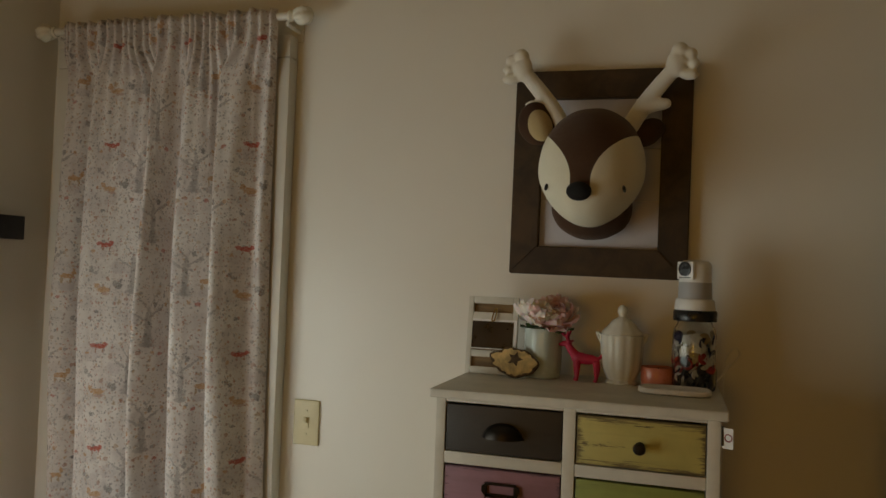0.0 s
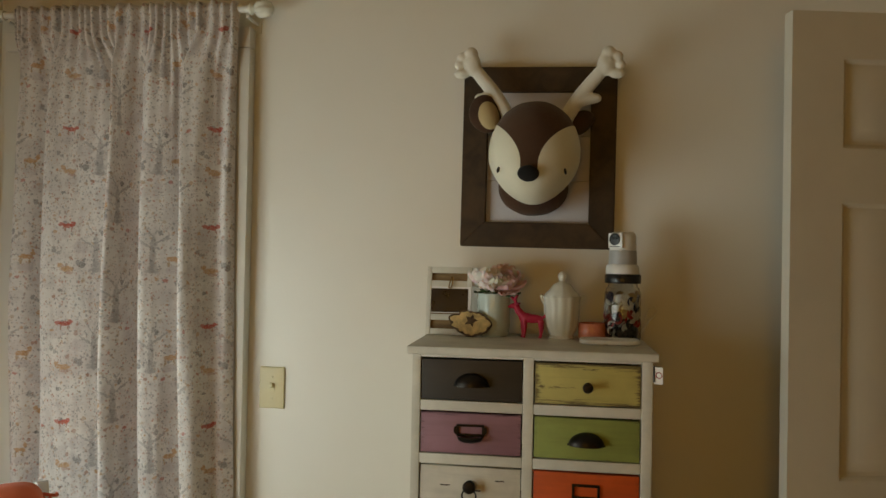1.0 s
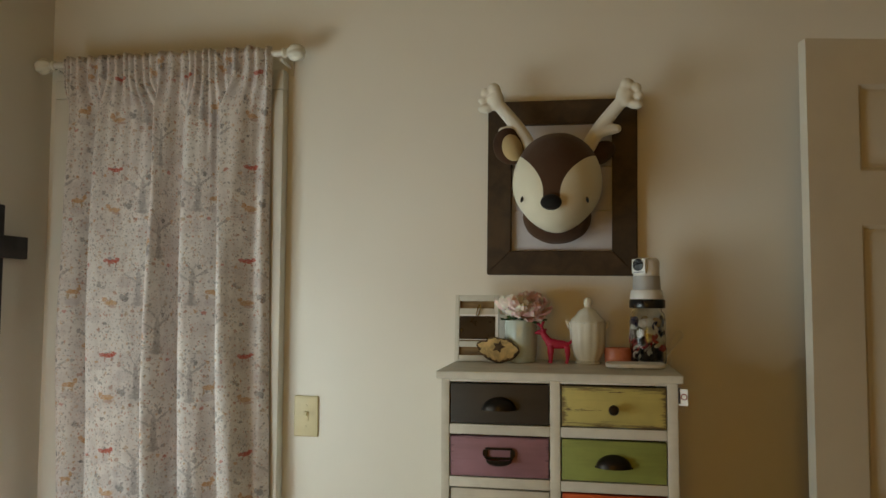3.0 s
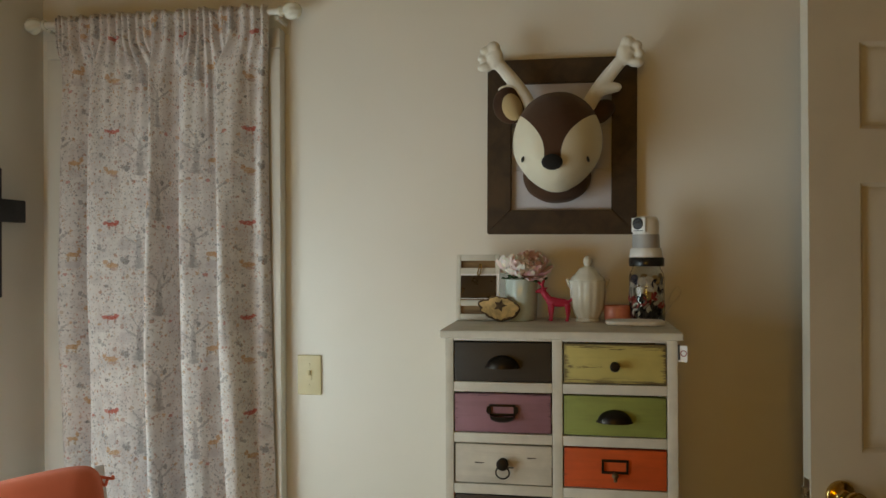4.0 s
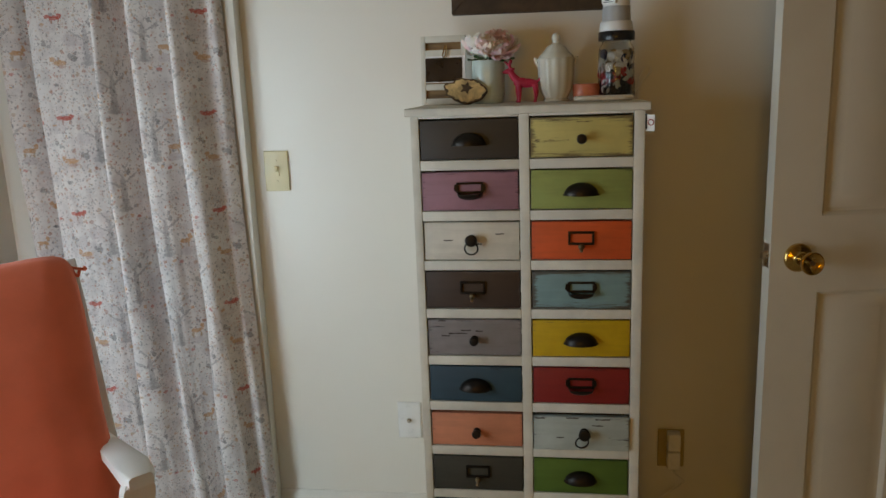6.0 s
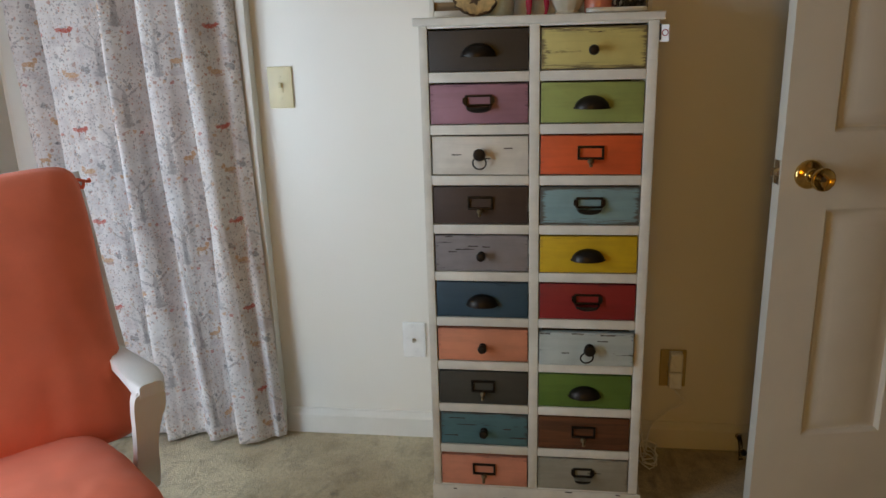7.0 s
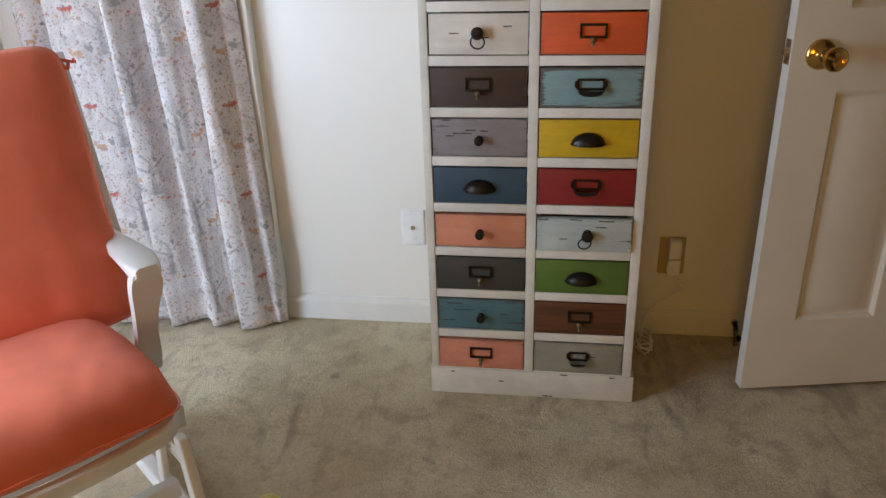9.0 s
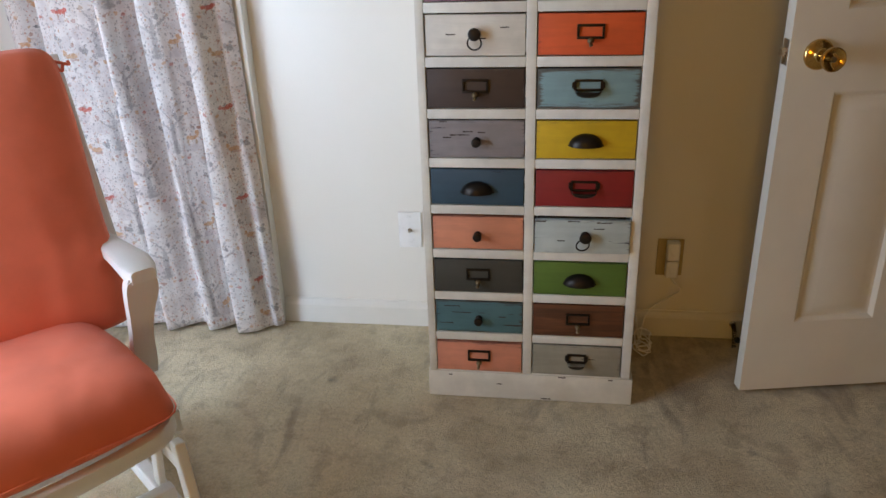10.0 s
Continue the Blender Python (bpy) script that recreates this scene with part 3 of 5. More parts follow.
def panel_door():
    ang = math.degrees(math.atan2(0.0745, 0.391))
    d = thing("door_1", "white six-panel door standing open with a brass knob", "door", pose(0.536, -0.309, 0.012, 0, 0, ang), kind="structure")
    W, H, TH = 0.762, 2.027, 0.035
    bm = bmesh.new()
    cols = ((0.118, 0.326), (0.436, 0.644))
    rows = ((0.203, 0.802), (0.984, 1.600), (1.722, 1.922))
    for x0, x1 in ((0, cols[0][0]), (cols[0][1], cols[1][0]), (cols[1][1], W)):
        box(bm, x0, x1, 0, TH, 0, H)
    zs = [0, rows[0][0], rows[0][1], rows[1][0], rows[1][1], rows[2][0], rows[2][1], H]
    for c in cols:
        for k in range(0, 8, 2):
            box(bm, c[0], c[1], 0, TH, zs[k], zs[k + 1])
    bmesh.ops.remove_doubles(bm, verts=bm.verts[:], dist=1e-5)
    part("leaf", bm, M_DOOR, d, smooth=False)
    for x0, x1 in cols:
        for z0, z1 in rows:
            bm = bmesh.new()
            # ovolo slope down, flat channel, then the raised field
            steps = [(0.0, 0.0), (0.004, 0.0025), (0.010, 0.0095), (0.015, 0.0108), (0.020, 0.0105), (0.044, 0.0028), (0.048, 0.0018)]
            for side in (0, 1):
                loops = []
                for o, dep in steps:
                    y = dep if side == 0 else TH - dep
                    loops.append([bm.verts.new(p) for p in ((x0 + o, y, z0 + o), (x1 - o, y, z0 + o), (x1 - o, y, z1 - o), (x0 + o, y, z1 - o))])
                for a, b in zip(loops, loops[1:]):
                    for i in range(4):
                        bm.faces.new((a[i], a[(i + 1) % 4], b[(i + 1) % 4], b[i]))
                bm.faces.new(loops[-1])
            part("panel", bm, M_DOOR, d, smooth=True, angle=25)
    knob = bmesh.new()
    lathe(knob, [(0.0, 0), (0.035, 0.0), (0.035, 0.003), (0.0335, 0.0055), (0.028, 0.0085), (0.018, 0.0105), (0.0145, 0.014), (0.0135, 0.022), (0.0145, 0.030), (0.0185, 0.038), (0.0235, 0.046), (0.0268, 0.053), (0.0278, 0.0575), (0.0270, 0.0605), (0.0250, 0.0615), (0.0190, 0.0575), (0.0110, 0.0550), (0.0, 0.0545)], 36)
    k = part("door_knob", knob, M_BRASS, d, "shiny brass knob", pose(0.067, 0, 0.888, 90, 0, 0) @ Matrix.Diagonal((0.98, 0.98, 1.15, 1)))
    part("lock_button", lathe(bmesh.new(), [(0, 0.0545), (0.006, 0.0545), (0.006, 0.0600), (0.0, 0.0600)], 16), M_AGED, k)
    back = part("door_knob", knob_copy(), M_BRASS, d, "shiny brass knob", pose(0.067, TH, 0.888, -90, 0, 0))
    part("latch_plate", boxed(-0.0016, 0.0, 0.005, 0.030, 0.865, 0.922, 0.0007), M_STEEL, d, "tarnished latch plate")
    bm = bmesh.new()
    plate(bm, [(-0.012, 0.886), (-0.0016, 0.884), (-0.0016, 0.903), (-0.012, 0.901)], 0.011, 0.024)
    part("latch_bolt", bm, M_STEEL, d, smooth=False)
    for z in (0.22, 1.0, 1.80):
        part("hinge", tube(bmesh.new(), [(W + 0.004, -0.004, z - 0.045), (W + 0.004, -0.004, z + 0.045)], 0.006), M_BRASS, d)
    return d


def knob_copy():
    return lathe(bmesh.new(), [(0.0, 0), (0.033, 0.0), (0.033, 0.004), (0.029, 0.008), (0.018, 0.011), (0.012, 0.016), (0.0115, 0.027), (0.016, 0.031), (0.0255, 0.037), (0.0285, 0.045), (0.0275, 0.053), (0.022, 0.058), (0.0, 0.0595)], 36)


panel_door()
bm = bmesh.new()
box(bm, RX - 0.018, RX, DOORWAY[0] - 0.06, DOORWAY[0], 0, 2.06, 0.004)
box(bm, RX - 0.018, RX, DOORWAY[1], DOORWAY[1] + 0.06, 0, 2.06, 0.004)
box(bm, RX - 0.018, RX, DOORWAY[0] - 0.06, DOORWAY[1] + 0.06, 2.061, 2.12, 0.004)
single("trim", bm, M_TRIM, "white painted casing of the doorway", "door casing", kind="structure")

# spring door stop on the baseboard
stop = thing("door_stop", "dark spring door stop screwed to the baseboard", "door stop", pose(0.572, -0.014, 0.052))
bm = bmesh.new()
coil = [(0.006 * math.cos(a * 1.1), -0.006 - a * 0.00058, 0.006 * math.sin(a * 1.1) - 0.00000012 * a ** 3) for a in range(0, 110)]
tube(bm, coil, 0.0013, 6)
part("spring", bm, M_IRON, stop)
part("base", lathe(bmesh.new(), [(0, 0), (0.010, 0), (0.010, 0.004), (0.006, 0.008), (0, 0.008)], 16), M_STEEL, stop, m=pose(0, 0, 0, 90, 0, 0))
part("rubber_tip", lathe(bmesh.new(), [(0, 0), (0.008, 0), (0.009, 0.006), (0.007, 0.013), (0, 0.013)], 16), M_BLACK, stop, m=pose(0, -0.068, -0.013, 90, 0, 0))

# ---- curtain and rod ----


# cross-section of the hanging cloth at mid height: x, y, drift towards the floor
PLEATS = ((-1.515, -0.055, 0.00), (-1.488, -0.105, 0.00), (-1.450, -0.098, 0.00), (-1.415, -0.066, 0.00), (-1.388, -0.054, 0.01),
          (-1.398, -0.098, 0.01), (-1.386, -0.122, 0.01), (-1.330, -0.114, 0.01), (-1.270, -0.097, 0.01), (-1.226, -0.074, 0.01), (-1.199, -0.058, 0.02),
          (-1.207, -0.112, 0.02), (-1.197, -0.138, 0.02), (-1.168, -0.112, 0.03), (-1.136, -0.062, 0.04), (-1.118, -0.088, 0.05),
          (-1.098, -0.118, 0.05), (-1.058, -0.104, 0.04), (-1.020, -0.074, 0.04), (-0.982, -0.054, 0.04),
          (-0.990, -0.112, 0.04), (-0.976, -0.130, 0.04), (-0.942, -0.116, 0.045), (-0.908, -0.074, 0.045), (-0.885, -0.072, 0.05), (-0.866, -0.054, 0.05))


def curtain():
    ztop, zbot = 2.166, 0.012
    nz = 120
    flat = smooth_path([(x, y, 0) for x, y, _ in PLEATS], 16)
    run = [0.0]
    for p, q in zip(flat, flat[1:]):
        run.append(run[-1] + (q - p).length)
    bm = bmesh.new()
    uvl = bm.loops.layers.uv.new("UVMap")
    grid = []
    for j in range(nz + 1):
        z = ztop + (zbot - ztop) * j / nz
        k = (ztop - z) / (ztop - zbot)
        deep = 0.62 + 0.52 * math.sin(math.pi * min(1.0, 0.92 * k ** 0.8)) + 0.12 * k
        pts = []
        for q, (x, y, drift) in enumerate(PLEATS):
            sway = 0.006 * math.sin(z * 2.6 + q * 0.9) + 0.003 * math.sin(z * 7 + q * 2.3)
            pts.append((x + drift * k ** 2 * 0.9 + sway * (0 if q in (0, len(PLEATS) - 1) else 1), -0.058 + (y + 0.058) * deep * (1 + 0.10 * math.sin(z * 4.1 + q * 1.3)), 0))
        sec = smooth_path(pts, 16)
        top = max(0.0, min(1.0, (z - 1.98) / 0.12))
        top = top * top * (3 - 2 * top)
        row = []
        for i, (p, arc) in enumerate(zip(sec, run)):
            # even gathers crowd at the rod, the hem waves a little
            gx = -1.520 + (-0.850 + 1.520) * arc / run[-1]
            gather = 0.013 * math.sin(arc * 150 + 3 * math.sin(arc * 17)) + 0.006 * math.sin(arc * 61)
            fine = 0.0022 * noise.noise(Vector((arc * 22, z * 5, 1.7))) + 0.0012 * noise.noise(Vector((arc * 60, z * 9, 4.1)))
            y = p.y + fine * 1.6 + (0.35 * gather if z > 1.7 else 0) * max(0.0, (z - 1.7) / 0.45)
            if z > 2.13:
                y -= 0.020 * math.sin((z - 2.13) / 0.042 * math.pi) * top
            px = p.x * (1 - top) + gx * top
            py = y * (1 - top) + top * (-0.098 + gather * 0.6 + (y + 0.08) * 0.25)
            row.append((bm.verts.new((px, py, z + (0.004 * math.sin(arc * 60) if j == 0 else 0))), arc))
        grid.append(row)
    for j in range(nz):
        for i in range(len(flat) - 1):
            q = (grid[j][i], grid[j + 1][i], grid[j + 1][i + 1], grid[j][i + 1])
            f = bm.faces.new([v for v, _ in q])
            for loop, (v, a) in zip(f.loops, q):
                loop[uvl].uv = (a, v.co.z)
    ob = single("curtain", bm, M_CURTAIN, "gathered white curtain with a woodland print in grey, orange and red", "curtain", angle=180)
    so = ob.modifiers.new("hem", "SOLIDIFY")
    so.thickness = 0.0012
    return ob

curtain()
rod = thing("curtain_rod", "white painted curtain rod with swirled ball finials", "curtain rod", pose(0, -0.080, 2.150))
part("rod", tube(bmesh.new(), [(-1.562, 0, 0), (-0.818, 0, 0)], 0.010, 16), M_TRIM, rod)


def finial():
    bm = bmesh.new()
    lathe(bm, [(0.0, 0), (0.014, 0.0), (0.016, 0.006), (0.012, 0.012), (0.010, 0.016)], 24)
    n = 40
    rings = []
    for k in range(15):
        a = math.pi * (k + 0.6) / 15.2
        r = 0.024 * math.sin(a)
        z = 0.040 - 0.028 * math.cos(a)
        rings.append([bm.verts.new((r * (1 + 0.10 * math.sin(6 * (2 * math.pi * i / n) + k * 0.35)) * math.cos(2 * math.pi * i / n), r * (1 + 0.10 * math.sin(6 * (2 * math.pi * i / n) + k * 0.35)) * math.sin(2 * math.pi * i / n), z)) for i in range(n)])
    for a, b in zip(rings, rings[1:]):
        for i in range(n):
            bm.faces.new((a[i], a[(i + 1) % n], b[(i + 1) % n], b[i]))
    bm.faces.new(rings[-1])
    bm.faces.new(rings[0])
    return bm


part("finial", finial(), M_MILK, rod, m=pose(-0.820, 0, 0, 0, 90, 0))
part("finial", finial(), M_MILK, rod, m=pose(-1.560, 0, 0, 0, -90, 0))
for x in (-0.826, -1.550):
    bm = bmesh.new()
    tube(bm, [(x, 0.080, -0.02), (x, 0.03, -0.02), (x, 0.0, -0.018)], 0.005, 8)
    box(bm, x - 0.010, x + 0.010, 0.075, 0.080, -0.045, 0.012, 0.001)
    part("bracket", bm, M_TRIM, rod)

# ---- wooden cross on the side wall ----
cr = thing("wooden_cross", "charcoal painted wooden cross hung on the cream wall", "cross", pose(LX, 0, 0))
part("upright", boxed(0.001, 0.018, -0.269, -0.201, 1.334, 1.706, 0.003), M_CROSS, cr)
part("crossbar", boxed(0.003, 0.021, -0.363, -0.107, 1.552, 1.618, 0.003), M_CROSS, cr)

# ---- switch plates and outlets ----


def plate_bm(w, h, t=0.006):
    return boxed(-w / 2, w / 2, -t, 0, -h / 2, h / 2, 0.0035, 3)


sw = thing("light_switch", "almond plastic toggle switch plate on the cream wall", "light switch", pose(-0.7605, 0, 1.0985))
part("plate", plate_bm(0.073, 0.117), M_ALMOND, sw)
part("toggle", boxed(-0.005, 0.005, -0.017, -0.006, -0.003, 0.010, 0.002, m=pose(0, 0, 0, -18, 0, 0)), M_ALMOND, sw)
part("surround", boxed(-0.008, 0.008, -0.0075, -0.005, -0.014, 0.014, 0.001), M_ALMOND, sw)
for z in (0.030, -0.030):
    part("screw", lathe(bmesh.new(), [(0, 0), (0.0035, 0), (0.003, 0.0015), (0, 0.0015)], 12), M_ALMOND, sw, m=pose(0, -0.006, z, 90, 0, 0))

cj = thing("wall_jack", "white plastic cable jack plate low on the wall", "wall plate", pose(-0.403, 0, 0.330))
part("plate", plate_bm(0.071, 0.116), M_WHITEPL, cj)
part("connector", lathe(bmesh.new(), [(0, 0), (0.0065, 0), (0.0065, 0.003), (0.0045, 0.003), (0.0045, 0.012), (0, 0.012)], 14), M_STEEL, cj, "threaded metal connector", pose(0, -0.006, 0.0, 90, 0, 0))
for z in (0.042, -0.042):
    part("screw", lathe(bmesh.new(), [(0, 0), (0.003, 0), (0.0026, 0.0013), (0, 0.0013)], 12), M_WHITEPL, cj, m=pose(0, -0.006, z, 90, 0, 0))

ou = thing("wall_outlet", "aged ivory plastic duplex outlet with two plugs in it", "outlet", pose(0.372, 0, 0.262))
part("plate", plate_bm(0.075, 0.117), M_IVORY, ou)
for z in (0.020, -0.020):
    part("socket", boxed(-0.016, 0.016, -0.009, -0.006, z - 0.014, z + 0.014, 0.003), M_IVORY, ou)


def charger(z, h, label):
    c = thing("power_adapter", label, "power adapter", pose(0.376, -0.009, z))
    part("case", boxed(-0.018, 0.018, -0.034, 0.0, -h / 2, h / 2, 0.005, 3), M_WHITEPL, c)
    part("seam", boxed(-0.0184, 0.0184, -0.012, -0.010, -h / 2 - 0.0004, h / 2 + 0.0004), M_GREYPL, c, smooth=False)
    return c


charger(0.2935, 0.055, "white block power adapter plugged into the outlet")
charger(0.2375, 0.052, "white block power adapter with a cord in the lower socket")

# ---- tall chest of small drawers ----
CX0, CX1, CF, CB, CTOP = -0.292, 0.236, -0.385, -0.022, 1.2560
chest = thing("drawer_chest", "tall distressed white chest with twenty small painted drawers", "chest of drawers")
part("top_board", boxed(CX0 - 0.013, CX1 + 0.013, CF - 0.007, CB, CTOP + 0.0005, CTOP + 0.0185, 0.004, 3), M_BODY, chest)
part("plinth", boxed(CX0 - 0.005, CX1 + 0.009, CF - 0.002, CB, 0.0, 0.079, 0.003), M_BODY, chest, "distressed white plinth")
for x0, x1 in ((CX0, CX0 + 0.019), (CX1 - 0.023, CX1)):
    part("side_panel", boxed(x0, x1, CF, CB, 0.0795, CTOP, 0.0015), M_BODY, chest)
part("middle_stile", boxed(-0.043, -0.020, CF, CB, 0.0795, CTOP, 0.0012), M_BODY, chest)
part("back_panel", boxed(CX0 + 0.0195, CX1 - 0.0235, CB - 0.006, CB, 0.08, CTOP), M_BODY, chest, smooth=False)
PITCH, DH, Z1 = 0.1192, 0.0965, 1.2505
COLS = ((CX0 + 0.019, -0.043), (-0.020, CX1 - 0.023))
for c0, c1 in COLS:
    for r in range(11):
        zt = Z1 + (PITCH - DH) - r * PITCH - (0 if r else 0.0165)
        zb = Z1 - r * PITCH if r < 10 else 0.0795
        if r == 10:
            zt = Z1 - 9 * PITCH - DH
        part("rail", boxed(c0 + 0.0005, c1 - 0.0005, CF + 0.0005, CF + 0.022, zb, max(zt, zb + 0.004), 0.001), M_BODY, chest)

Y_EDGE = (0.10, 0.065, 0.03)
PAINT = [
    ("charcoal", (0.041, 0.033, 0.026), 0.20, (0.02, 0.018, 0.015), 0), ("pale yellow", (0.568, 0.482, 0.172), 0.42, (0.10, 0.06, 0.03), 0.105),
    ("mauve", (0.335, 0.165, 0.205), 0.34, (0.06, 0.03, 0.035), 0.03), ("apple green", (0.275, 0.325, 0.095), 0.16, (0.12, 0.12, 0.04), 0.02),
    ("white", (0.688, 0.645, 0.555), 0.34, (0.12, 0.10, 0.08), 0), ("orange", (0.671, 0.099, 0.026), 0.12, (0.2, 0.04, 0.02), 0.02),
    ("dark brown", (0.054, 0.033, 0.025), 0.16, (0.14, 0.11, 0.09), 0.015), ("pale turquoise", (0.202, 0.331, 0.340), 0.28, (0.075, 0.045, 0.025), 0.12),
    ("lilac grey", (0.245, 0.220, 0.220), 0.46, (0.035, 0.03, 0.03), 0.015), ("mustard yellow", (0.585, 0.370, 0.015), 0.12, (0.16, 0.10, 0.03), 0.02),
    ("navy blue", (0.029, 0.073, 0.107), 0.16, (0.02, 0.03, 0.04), 0.02), ("dark red", (0.258, 0.014, 0.014), 0.10, (0.06, 0.01, 0.01), 0.015),
    ("salmon pink", (0.671, 0.258, 0.150), 0.18, (0.3, 0.10, 0.07), 0.03), ("pale blue", (0.450, 0.510, 0.480), 0.45, (0.035, 0.03, 0.03), 0.02),
    ("dark olive grey", (0.052, 0.052, 0.043), 0.14, (0.03, 0.03, 0.025), 0.02), ("leaf green", (0.090, 0.168, 0.026), 0.16, (0.03, 0.05, 0.015), 0.02),
    ("teal", (0.073, 0.176, 0.194), 0.50, (0.05, 0.03, 0.02), 0.06), ("bare brown wood", None, 0, None, 0),
    ("salmon pink", (0.671, 0.267, 0.172), 0.14, (0.25, 0.10, 0.07), 0.02), ("stone grey", (0.295, 0.275, 0.215), 0.36, (0.07, 0.05, 0.035), 0.03),
]
PULLS = ["cup", "knob", "bail", "cup", "ring", "card", "card", "bail", "knob", "cup", "cup", "bail", "knob", "ring", "card", "cup", "knob", "card", "card", "bail2"]


def cup_pull():
    """A half dome, open below, on a thin flange."""
    bm = bmesh.new()
    n, m = 24, 8
    for shell in (1.0, 0.9):
        rows = []
        for j in range(m + 1):
            e = (math.pi / 2) * j / m
            rows.append([bm.verts.new((0.039 * shell * math.cos(math.pi * i / n) * math.cos(e), -0.026 * shell * math.sin(e) - 0.001, 0.029 * shell * math.sin(math.pi * i / n) * math.cos(e) ** 0.8 - 0.013)) for i in range(n + 1)])
        for a, b in zip(rows, rows[1:]):
            for i in range(n):
                bm.faces.new((a[i], a[i + 1], b[i + 1], b[i]))
    box(bm, -0.041, 0.041, -0.002, 0.001, -0.0145, -0.010, 0.001)
    bmesh.ops.remove_doubles(bm, verts=bm.verts[:], dist=1e-5)
    return bm


def round_knob(r=0.0115, d=0.026):
    bm = bmesh.new()
    lathe(bm, [(0, 0), (r * 0.8, 0), (r * 0.75, 0.002), (r * 0.45, 0.005), (r * 0.42, d * 0.45), (r * 0.9, d * 0.58), (r, d * 0.75), (r * 0.85, d * 0.93), (r * 0.4, d), (0, d)], 24)
    bmesh.ops.rotate(bm, cent=(0, 0, 0), matrix=Matrix.Rotation(radians(90), 3, "X"), verts=bm.verts[:])
    return bm


def torus(bm, R, r, c, m=None, n=28, k=8):
    rings = []
    for i in range(n):
        a = 2 * math.pi * i / n
        ring = []
        for j in range(k):
            b = 2 * math.pi * j / k
            p = Vector(((R + r * math.cos(b)) * math.cos(a), r * math.sin(b), (R + r * math.cos(b)) * math.sin(a)))
            ring.append(bm.verts.new(Vector(c) + ((m @ p) if m else p)))
        rings.append(ring)
    for i in range(n):
        a, b = rings[i], rings[(i + 1) % n]
        for j in range(k):
            bm.faces.new((a[j], a[(j + 1) % k], b[(j + 1) % k], b[j]))
    return bm


def card_frame(w, h, t=0.0055):
    bm = bmesh.new()
    box(bm, -w / 2, w / 2, -0.005, 0, h / 2 - t, h / 2, 0.0012)
    box(bm, -w / 2, w / 2, -0.005, 0, -h / 2, -h / 2 + t, 0.0012)
    box(bm, -w / 2, -w / 2 + t, -0.0045, 0, -h / 2 + t, h / 2 - t, 0.001)
    box(bm, w / 2 - t, w / 2, -0.0045, 0, -h / 2 + t, h / 2 - t, 0.001)
    return bm


def drop_knob():
    bm = bmesh.new()
    lathe(bm, [(0, 0), (0.006, 0), (0.0085, 0.003), (0.0090, 0.007), (0.0070, 0.011), (0.0045, 0.014), (0.0040, 0.018), (0.0052, 0.022), (0.0048, 0.026), (0.0025, 0.029), (0, 0.0295)], 18)
    bmesh.ops.rotate(bm, cent=(0, 0, 0), matrix=Matrix.Rotation(radians(118), 3, "X"), verts=bm.verts[:])
    return bm


def bail_grip(w=0.056):
    """A bowed half-cup grip that hangs from the lower rim of a card holder."""
    bm = bmesh.new()
    n, m = 20, 6
    rows = []
    for j in range(m + 1):
        e = math.pi * j / m * 0.55
        rows.append([bm.verts.new((w / 2 * math.cos(math.pi * i / n) * (1 - 0.12 * math.sin(e)), -0.018 * math.sin(e) - 0.002, -0.019 * math.sin(math.pi * i / n) ** 0.6 * math.cos(e * 0.8))) for i in range(n + 1)])
    for a, b in zip(rows, rows[1:]):
        for i in range(n):
            bm.faces.new((a[i], a[i + 1], b[i + 1], b[i]))
    return bm


def fit_pull(kind, drawer, off=0.0):
    if kind == "cup":
        part("cup_pull", cup_pull(), M_IRON, drawer, "dark bronze cup pull", pose(off, -0.0095, 0))
    elif kind == "knob":
        part("knob", round_knob(), M_IRON, drawer, "dark bronze knob", pose(off, -0.0095, -0.004))
    elif kind == "ring":
        part("knob", round_knob(0.0145, 0.024), M_IRON, drawer, "dark bronze knob", pose(off, -0.0095, 0.004))
        part("ring", torus(bmesh.new(), 0.0155, 0.0019, (0, 0, 0)), M_IRON, drawer, "dark bronze ring", pose(off + (0.0 if off == 0 else -0.006), -0.024, -0.015, 12, 0, 10 if off else 0))
    elif kind == "card":
        h = part("card_holder", card_frame(0.060, 0.032), M_IRON, drawer, "dark bronze card holder", pose(off, -0.0095, 0.006))
        part("drop_knob", drop_knob(), M_AGED, h, "aged brass drop knob", pose(0, -0.004, -0.017) @ Matrix.Diagonal((0.85, 0.85, 0.78, 1)))
    else:
        w = 0.074 if kind == "bail" else 0.060
        h = part("card_holder", card_frame(w - 0.012, 0.026, 0.005), M_IRON, drawer, "dark bronze card holder", pose(off, -0.0095, 0.008))
        for s in (-1, 1):
            part("ear", plate(bmesh.new(), [(s * (w / 2 - 0.008), 0.010), (s * (w / 2 - 0.001), 0.007), (s * w / 2, -0.004), (s * (w / 2 - 0.010), -0.016)], -0.005, 0), M_IRON, h, smooth=False)
        part("grip", bail_grip(w - 0.014), M_IRON, h, "rubbed bronze grip", pose(0, -0.003, -0.009))


